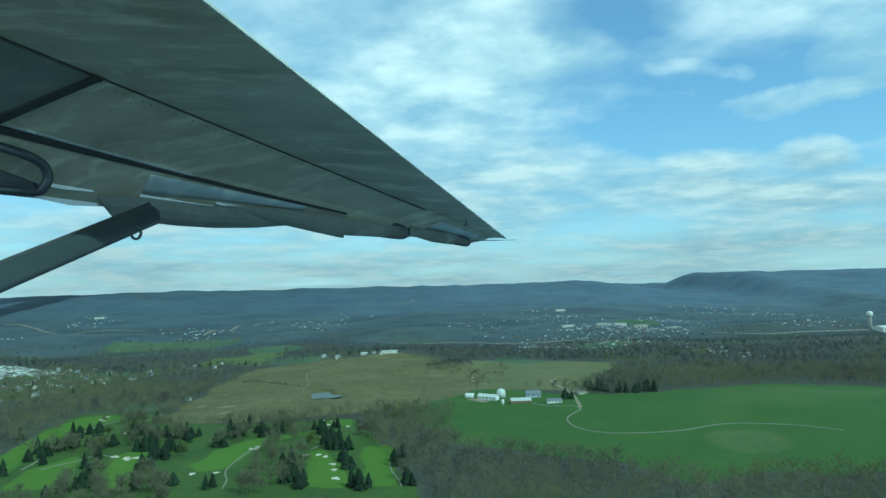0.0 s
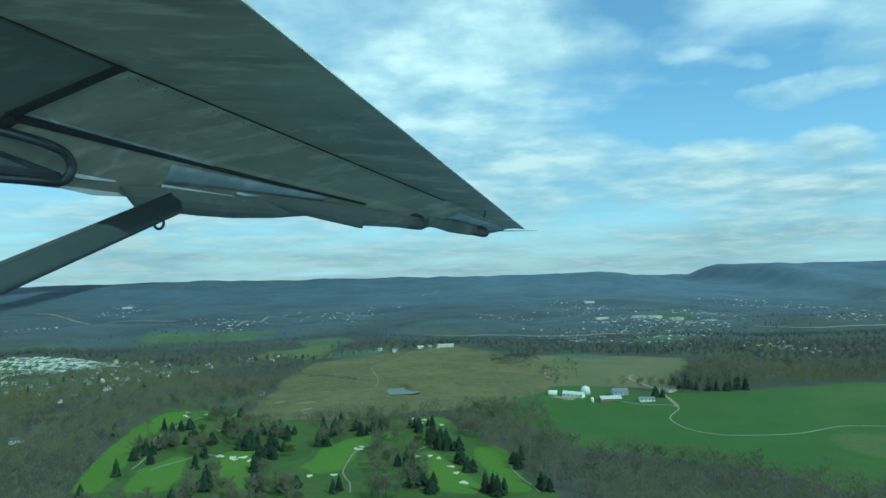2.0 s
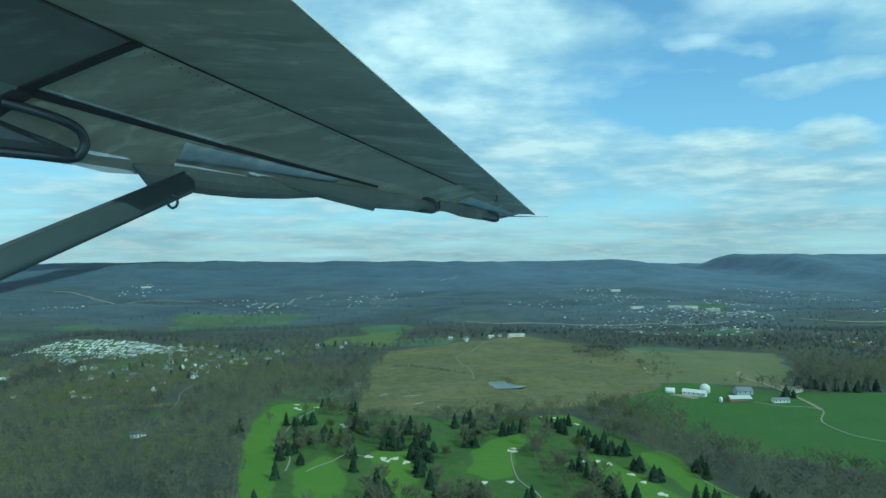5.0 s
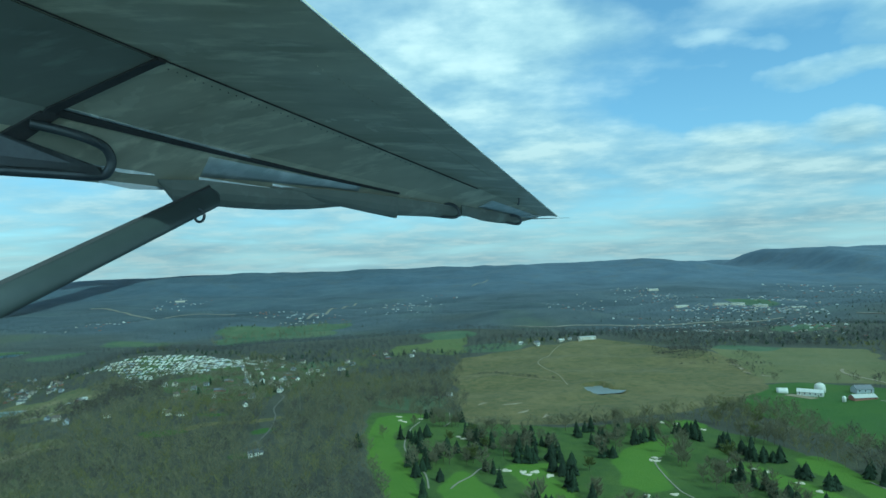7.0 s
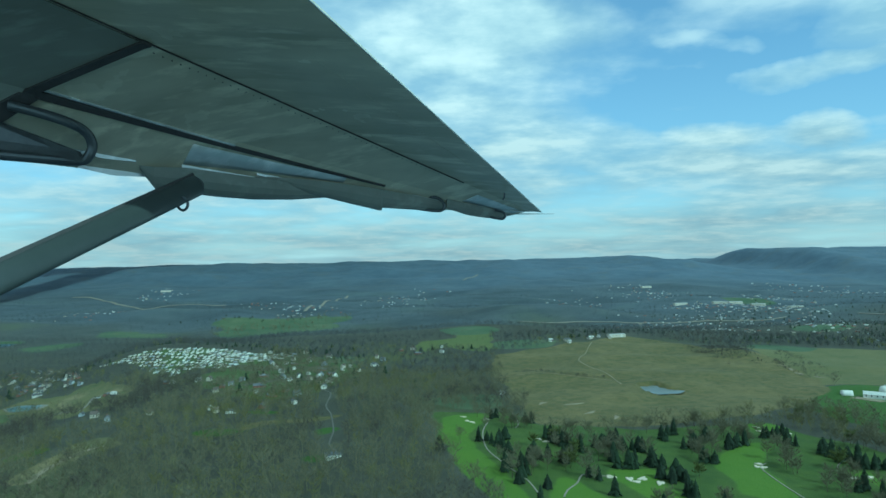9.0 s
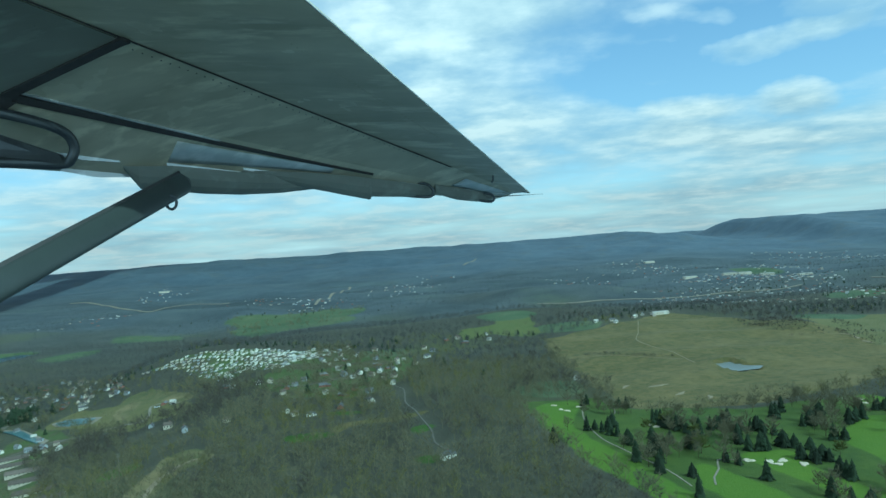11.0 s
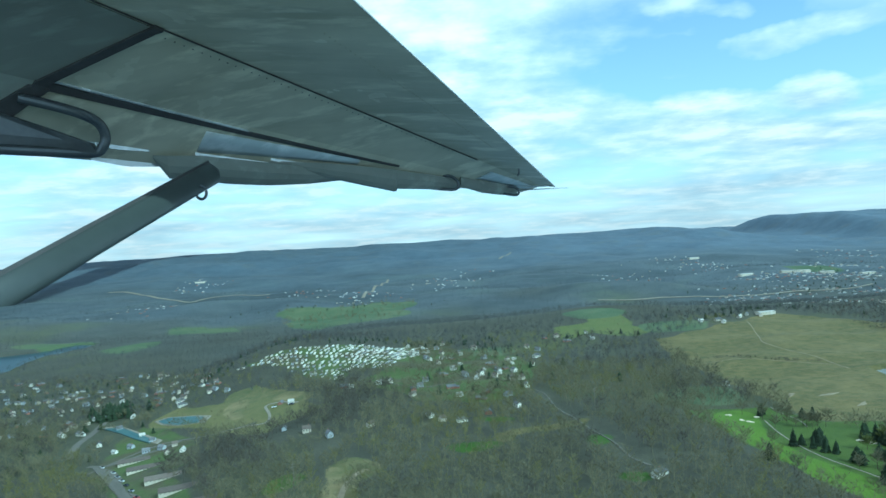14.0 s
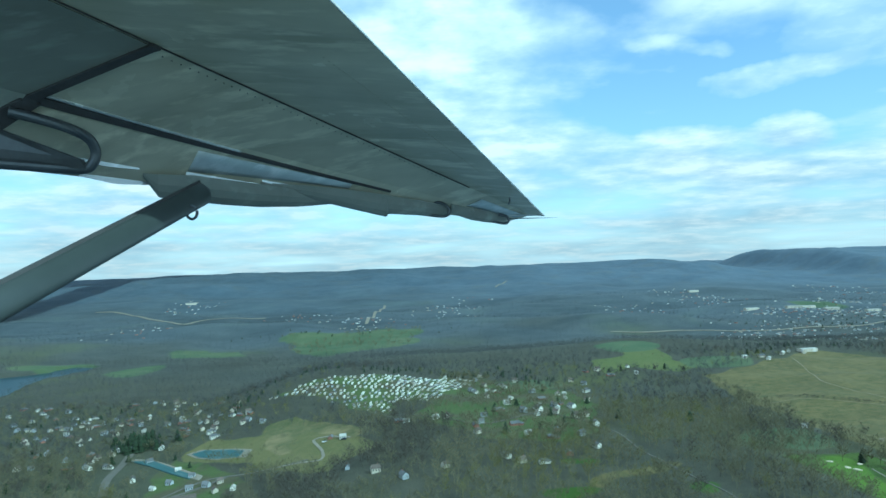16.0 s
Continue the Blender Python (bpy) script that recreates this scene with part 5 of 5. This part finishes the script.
def house(name, wide, deep, high, rise, wall, roof, label, category="house", group="", wing_=False, panes=3, low=False):
    root = tagged(new(name), label, category, group)
    bm = bmesh.new()
    box(bm, -wide / 2, wide / 2, -deep / 2, deep / 2, -0.8, high)
    v = [bm.verts.new(p) for p in ((-wide / 2, -deep / 2, high), (-wide / 2, deep / 2, high), (-wide / 2, 0, high + rise * 0.97), (wide / 2, -deep / 2, high), (wide / 2, deep / 2, high), (wide / 2, 0, high + rise * 0.97))]
    bm.faces.new(v[:3]), bm.faces.new(v[5:2:-1])
    part("wall", bm, WALLS[wall], root)
    bm = bmesh.new()
    gable(bm, -wide / 2, wide / 2, -deep / 2, deep / 2, high, rise)
    part("roof", bm, ROOFS[roof], root)
    for i in range(panes):
        x = wide * ((i + 0.5) / panes - 0.5)
        for side in (-1, 1):
            y = side * deep / 2
            boxed("window", PANE, root, "", x - 0.16, x + 0.16, min(y, y + side * 0.03), max(y, y + side * 0.03), high * 0.42, high * 0.80)
    boxed("door", DOOR, root, "", wide * 0.30, wide * 0.30 + 0.28, -deep / 2 - 0.035, -deep / 2, 0.0, 0.66)
    if not low:
        boxed("chimney", WALLS[2], root, "", wide * 0.2, wide * 0.2 + 0.22, 0.05, 0.30, high + rise * 0.3, high + rise + 0.35)
    if wing_:
        bm = bmesh.new()
        box(bm, wide / 2 - 0.05, wide / 2 + 1.5, -deep * 0.42, deep * 0.30, -0.8, high * 0.72)
        annex = part("garage", bm, WALLS[wall], root)
        bm = bmesh.new()
        gable(bm, wide / 2 + 0.06, wide / 2 + 1.5, -deep * 0.42, deep * 0.30, high * 0.72, rise * 0.6)
        part("garage_roof", bm, ROOFS[roof], annex)
    return root


class Kinds:
    """Keeps finished things to copy from; the first use of each takes the thing itself."""

    def __init__(self, made):
        self.made, self.used = made, set()

    def put(self, k, m, s=1.0):
        ob = self.made[k]
        if k in self.used:
            ob = copy_thing(ob, m)
        else:
            self.used.add(k)
            ob.matrix_basis = m
        ob.scale = (s, s, s)
        return ob


def settle():
    r = random.Random(12)
    homes = Kinds([
        house("house", 3.6, 2.4, 1.6, 0.9, 0, 0, "white sided family house with grey shingle roof", group="valley houses", wing_=True),
        house("house", 3.2, 2.6, 1.8, 1.0, 1, 1, "cream two storey house with brown roof", group="valley houses"),
        house("house", 4.2, 2.5, 1.0, 0.8, 2, 0, "low brick house with grey shingle roof", group="valley houses", wing_=True),
        house("house", 3.4, 2.3, 1.5, 1.0, 3, 0, "grey sided house with grey shingle roof", group="valley houses"),
        house("house", 3.0, 2.2, 1.4, 0.9, 0, 2, "small white house with pale roof among trees", group="valley houses"),
    ])
    for spots_, s in ((HOMES_A, 0.60), (HOMES_B, 0.56), (HOMES_C, 0.54), (HOMES_D, 0.52)):
        for x, y in spots_:
            homes.put(r.choice((0, 1, 1, 2, 2, 3, 3, 4)), place(x, y, r.choice((10, -20, 35, 95, 120)) + r.uniform(-8, 8)), s * r.uniform(0.85, 1.15))
    n = 0
    while n < 70:
        x, y = r.choice(HOMES_C)
        x, y = x + r.gauss(0, 9), y + r.gauss(0, 7)
        if inside(x, y, SUBURB) and all((x - a) ** 2 + (y - b) ** 2 > 6 for a, b in HOMES_C + HOMES_D):
            homes.put(r.choice((0, 1, 1, 2, 2, 3, 3, 4)), place(x, y, r.uniform(0, 180)), r.uniform(0.45, 0.65))
            n += 1
    n, xa, ya = 0, [p[0] for p in LAWN], [p[1] for p in LAWN]
    while n < 26:
        x, y = r.uniform(min(xa), max(xa)), r.uniform(min(ya), max(ya))
        if inside(x, y, LAWN) and not inside(x, y, PARK) and all((x - a) ** 2 + (y - b) ** 2 > 9 for a, b in HOMES_A + HOMES_B):
            homes.put(r.randrange(5), place(x, y, r.uniform(0, 180)), r.uniform(0.45, 0.6))
            n += 1
    # mobile homes, in slanting rows
    trailers = Kinds([
        house("mobile_home", 4.6, 1.5, 0.85, 0.28, 0, 3, "long white mobile home with pale metal roof", "mobile home", "mobile home park", panes=2, low=True),
        house("mobile_home", 4.2, 1.5, 0.85, 0.30, 1, 0, "cream mobile home with grey shingle roof", "mobile home", "mobile home park", panes=2, low=True),
        house("mobile_home", 4.8, 1.6, 0.90, 0.30, 3, 3, "grey mobile home with white metal roof", "mobile home", "mobile home park", panes=2, low=True),
    ])
    for k, (wall, roof, label) in enumerate(((1, 2, "tan mobile home with pale roof"), (3, 1, "grey mobile home with brown shingle roof"))):
        trailers.made.append(house("mobile_home", 4.4, 1.5, 0.85, 0.3, wall, roof, label, "mobile home", "mobile home park", panes=2, low=True))
    for i in range(-3, 64):
        for j in range(0, 36):
            x = -258 + i * 1.95 + 0.8 * (j % 2)
            y = 246 + j * 3.4 + i * -0.45
            if inside(x, y, PARK) and r.random() < (0.70 if j % 3 == 2 else 0.95):
                trailers.put(r.choice((0, 0, 1, 2, 3, 4)), place(x + r.uniform(-0.4, 0.4), y + r.uniform(-0.5, 0.5), 62 + r.uniform(-9, 9) + 25 * math.sin(x * 0.05)), r.uniform(0.37, 0.50))
    # row houses at the car park
    rows = Kinds([house("row_house", 12.5, 5.4, 0.9, 0.8, 1, 1, "long brown roofed row house beside a car park", "row house", "row houses", panes=9, low=True)])
    for x, y in ROWHOUSES:
        rows.put(0, place(x + 4.5, y + 2.0, 24), 0.62)
    sheds = Kinds([house("warehouse", 22, 9, 3.2, 0.8, 1, 2, "long pale warehouse in the valley", "warehouse", "valley warehouses", panes=6, low=True)])
    for x, y, turn in ((131, 690, 5), (165, 676, 0), (205, 680, -5), (232, 660, 4), (184, 684, 0), (161, 900, 8), (-520, 985, 10), (-28, 331, 12)):
        sheds.put(0, place(x, y, turn), 0.6 if y > 400 else 0.36)


settle()
CAR_PAINT = [varied(n, d, l, 1.0, rough=0.35) for n, d, l in (("white_paint", (0.62, 0.62, 0.62), (0.72, 0.72, 0.72)), ("silver_paint", (0.34, 0.35, 0.36), (0.42, 0.43, 0.44)), ("dark_paint", (0.025, 0.030, 0.045), (0.05, 0.055, 0.07)), ("red_paint", (0.26, 0.03, 0.025), (0.34, 0.05, 0.04)))]
TYRE = varied("tyre_rubber", (0.02, 0.02, 0.02), (0.035, 0.035, 0.035), 3.0, rough=0.9)


def wheels(root, dx, dy, radius):
    for x in (-dx, dx):
        for y in (-dy, dy):
            bm = bmesh.new()
            loft(bm, [[Vector((x + radius * math.cos(a), y + k, radius + radius * math.sin(a))) for a in [6.2832 * j / 10 for j in range(10)]] for k in (-0.035, 0.035)])
            part("wheel", bm, TYRE, root)


def park_cars():
    """Cars along the edge of the car park and at the houses, and a golf cart out on the fairway."""
    kinds = []
    for paint, label in zip(CAR_PAINT, ("white parked car beside row houses", "silver parked car beside row houses", "dark blue parked car beside row houses", "red parked car beside row houses")):
        root = tagged(new("car"), label, "car", "parked cars")
        bm = bmesh.new()
        loft(bm, [[Vector((x, y, z)) for y, z in ((-w, 0.09), (w, 0.09), (w, h * 0.8), (0.8 * w, h), (-0.8 * w, h), (-w, h * 0.8))] for x, w, h in ((-0.78, 0.24, 0.26), (-0.70, 0.29, 0.32), (0.30, 0.30, 0.33), (0.72, 0.28, 0.27), (0.79, 0.22, 0.22))])
        part("body", bm, paint, root)
        bm = bmesh.new()
        loft(bm, [[Vector((x, y, z)) for y, z in ((-w, 0.30), (w, 0.30), (0.8 * w, h), (-0.8 * w, h))] for x, w, h in ((-0.62, 0.25, 0.33), (-0.38, 0.26, 0.50), (0.12, 0.26, 0.50), (0.38, 0.25, 0.32))])
        part("cabin", bm, PANE, root)
        wheels(root, 0.48, 0.27, 0.11)
        kinds.append(root)
    cars = Kinds(kinds)
    r = random.Random(5)
    for i in range(9):
        k = i / 8
        cars.put((0, 1, 0, 2, 1, 3, 0, 2, 1)[i], place(-253.5 + 29 * k, 210.5 - 41 * k, 150 + r.uniform(-6, 6), -0.12))
    for i, (x, y) in enumerate(((-232.3, 177.6), (-228.2, 172.5), (-260, 217.5), (-214, 236.5), (-219.5, 238))):
        cars.put((1, 0, 0, 2, 0)[i], place(x, y, 60 + 40 * i, -0.12))
    cart = tagged(new("golf_cart"), "small white golf cart standing on the fairway", "golf cart")
    boxed("body", CAR_PAINT[0], cart, "", -0.40, 0.40, -0.20, 0.20, 0.10, 0.30)
    boxed("seat", DOOR, cart, "", -0.16, 0.10, -0.18, 0.18, 0.30, 0.40)
    boxed("roof", CAR_PAINT[0], cart, "", -0.36, 0.30, -0.21, 0.21, 0.66, 0.69)
    for x in (-0.32, 0.26):
        for y in (-0.18, 0.18):
            boxed("post", TYRE, cart, "", x - 0.012, x + 0.012, y - 0.012, y + 0.012, 0.30, 0.66)
    wheels(cart, 0.27, 0.19, 0.09)
    cart.matrix_basis = place(-95.4, 154.5, 100)


park_cars()


def utility_poles():
    """Tall weathered poles that rise out of the bare woods."""
    root = tagged(new("utility_pole"), "tall pale weathered utility pole among bare trees", "pole", group="poles in the woods")
    bm = bmesh.new()
    loft(bm, [[Vector((w * math.cos(k * 0.7854), w * math.sin(k * 0.7854), z)) for k in range(8)] for z, w in ((-0.5, 0.08), (3.2, 0.06), (5.4, 0.045))])
    part("shaft", bm, POLE, root)
    for z in (4.7, 5.2):
        boxed("crossarm", POLE, root, "", -0.45, 0.45, -0.03, 0.03, z, z + 0.06)
    for i, (x, y) in enumerate(POLES):
        m = place(x, y, 35 + 20 * i)
        if i:
            copy_thing(root, m)
        else:
            root.matrix_basis = m


POLE = varied("weathered_pole", (0.15, 0.14, 0.12), (0.22, 0.21, 0.18), 1.0, rough=0.9)
utility_poles()


def distant_towns():
    """Specks of gabled houses far across the valley, joined by wall colour."""
    r = random.Random(21)
    meshes = {}
    for spots_, count in ((TOWN_A, 18), (TOWN_B, 20), (TOWN_C, 20), (TOWN_D, 22)):
        for x, y in spots_:
            for k in range(count):
                px, py = x + r.gauss(0, 0.022 * y), y + r.gauss(0, 0.040 * y)
                if not bool(wooded(np.array([px]), np.array([py]))[0]):
                    continue
                key = r.choice((0, 1, 1, 3, 3, 3, 2, 2))
                s = (0.15 + 0.00017 * y) * r.uniform(0.6, 1.3)
                w, d, h, rise = 3.4 * s, 2.3 * s, 1.7 * s, 1.0 * s
                m = place(px, py, r.uniform(0, 180))
                vs, fs, fr = meshes.setdefault(key, ([], [], []))
                n0 = len(vs)
                for a, b, c in ((-w, -d, -1), (w, -d, -1), (w, d, -1), (-w, d, -1), (-w, -d, h), (w, -d, h), (w, d, h), (-w, d, h), (-w, 0, h + rise), (w, 0, h + rise)):
                    vs.append(tuple(m @ Vector((a, b, c))))
                fs.extend([tuple(n0 + i for i in f) for f in ((0, 1, 5, 4), (2, 3, 7, 6), (1, 2, 6, 9, 5), (3, 0, 4, 8, 7))])
                fr.extend([tuple(n0 + i for i in f) for f in ((4, 5, 9, 8), (6, 7, 8, 9))])
    for key, (vs, fs, fr) in meshes.items():
        me = bpy.data.meshes.new("distant_houses")
        me.from_pydata(vs, [], fs + fr)
        me.materials.append(WALLS[key])
        me.materials.append(ROOFS[(2, 1, 0, 2)[key]])
        me.polygons.foreach_set("material_index", [0] * len(fs) + [1] * len(fr))
        tagged(new("distant_houses", me), "scattered small gabled houses of far valley towns", "houses", kind="stuff")


distant_towns()


def make_farm():
    """White barns, a domed tank, hoop houses and a grey shed round the farmyard."""
    def at(ob, i, turn, dx=0.0, dy=0.0):
        ob.matrix_basis = place(BARNS[i][0] + dx, BARNS[i][1] + dy, turn)
        ob.scale = (0.78, 0.78, 0.78)
        return ob
    def hoop(wide, deep, high, label):
        root = tagged(new("hoop_barn"), label, "barn", "farm buildings")
        bm = bmesh.new()
        ring = [(deep / 2 * math.cos(math.pi * k / 12), high * math.sin(math.pi * k / 12) ** 0.9) for k in range(13)]
        loft(bm, [[Vector((x, a, b - (0.5 if k in (0, 12) else 0))) for k, (a, b) in enumerate(ring)] for x in (-wide / 2, -wide / 4, 0, wide / 4, wide / 2)])
        part("cover", bm, WALLS[0], root, flat=False)
        boxed("door", DOOR, root, "", wide / 2, wide / 2 + 0.06, -0.5, 0.5, 0, high * 0.6)
        return root
    at(hoop(3.6, 3.0, 1.7, "white hoop barn with rounded cover"), 0, -15)
    at(house("barn", 8.5, 3.0, 1.5, 0.9, 0, 3, "long white barn with metal roof in the farmyard", "barn", "farm buildings", panes=5, low=True), 1, -32)
    tank = tagged(new("storage_tank"), "domed white round storage tank beside the barns", "tank", "farm buildings")
    bm = bmesh.new()
    loft(bm, [[Vector((w * math.cos(6.2832 * k / 24), w * math.sin(6.2832 * k / 24), z)) for k in range(24)] for z, w in ((-0.5, 1.9), (1.6, 1.9), (2.5, 1.75), (3.1, 1.2), (3.35, 0.5))])
    part("shell", bm, WALLS[0], tank, flat=False)
    bm = bmesh.new()
    loft(bm, [[Vector((w * math.cos(6.2832 * k / 12), w * math.sin(6.2832 * k / 12), z)) for k in range(12)] for z, w in ((3.3, 0.4), (3.6, 0.4), (3.7, 0.2))])
    part("cap", bm, ROOFS[2], tank)
    at(tank, 2, 0)
    at(house("barn", 8.0, 3.4, 0.9, 0.9, 2, 3, "red walled barn with long white metal roof", "barn", "farm buildings", panes=5, low=True), 3, 4, 1.0)
    at(house("barn", 6.0, 4.2, 1.5, 1.2, 3, 0, "grey roofed shed behind the long barn", "barn", "farm buildings", panes=3, low=True), 4, 0, 2.0, 1.0)
    at(house("barn", 5.6, 2.4, 1.1, 0.6, 0, 0, "grey roofed stable beside the farm lane", "barn", "farm buildings", panes=4, low=True), 5, 0)
    at(house("house", 3.4, 2.4, 1.5, 0.9, 1, 1, "cream farmhouse with brown roof among spruces", "house", "farm buildings"), 6, 20)
    silo = tagged(new("silo"), "small white silo beside the barns", "silo", "farm buildings")
    bm = bmesh.new()
    loft(bm, [[Vector((w * math.cos(6.2832 * k / 16), w * math.sin(6.2832 * k / 16), z)) for k in range(16)] for z, w in ((-0.4, 0.6), (1.6, 0.6), (1.9, 0.4), (2.0, 0.1))])
    part("shell", bm, WALLS[0], silo, flat=False)
    boxed("ladder", DARK_METAL, silo, "", 0.58, 0.66, -0.12, 0.12, 0, 1.6)
    at(silo, 3, 0, -4.6, -1.2)
    flat_patch("farm_yard", [(6.5, 212), (11.5, 206.5), (14, 207.5), (9.5, 213.5)], DIRT, 0.08, "pale earth yard beside the long barn", "yard")
    flat_patch("farm_yard", [(41, 214), (43, 219), (48, 216), (46, 211)], DIRT, 0.08, "bare earth yard before the farmhouse", "yard")
    # hilltop farmstead
    for i, (x, y) in enumerate(TOPFARM):
        ob = house("house", (1.8, 2.6, 1.5, 3.6)[i % 4], 1.4, 0.9, 0.5, i % 2, (3, 0, 2)[i % 3], "white farm building on the hilltop", "house", "hilltop farmstead", panes=2, low=True)
        ob.matrix_basis = place(x, y, 15 * i)


make_farm()


def make_plant():
    """A distant works: a tall slim tower over long white halls."""
    x, y = PLANT[0]
    tower = tagged(new("water_tower"), "tall slim white tower beside distant works", "tower")
    bm = bmesh.new()
    loft(bm, [[Vector((w * math.cos(6.2832 * k / 14), w * math.sin(6.2832 * k / 14), z)) for k in range(14)] for z, w in ((-1, 1.6), (9.0, 1.5), (9.6, 2.3), (12.5, 2.3), (13.2, 1.0))])
    part("shaft", bm, WALLS[0], tower, flat=False)
    bm = bmesh.new()
    loft(bm, [[Vector((w * math.cos(6.2832 * k / 14), w * math.sin(6.2832 * k / 14), z)) for k in range(14)] for z, w in ((9.2, 2.6), (9.5, 2.6))])
    part("gallery", bm, DARK_METAL, tower)
    tower.matrix_basis = place(x, y)
    hall = house("warehouse", 34, 12, 4, 1.0, 0, 3, "long white factory hall in the distance", "warehouse", "valley warehouses", panes=8, low=True)
    hall.matrix_basis = place(x + 14, y - 12, 4)


make_plant()


# ---------------------------------------------------------------- from the plan to scene size
for ob in scene.objects:
    if ob.parent is None and ob.type in {"MESH", "EMPTY"}:
        ob.matrix_basis = Matrix.Scale(SCALE, 4) @ ob.matrix_basis
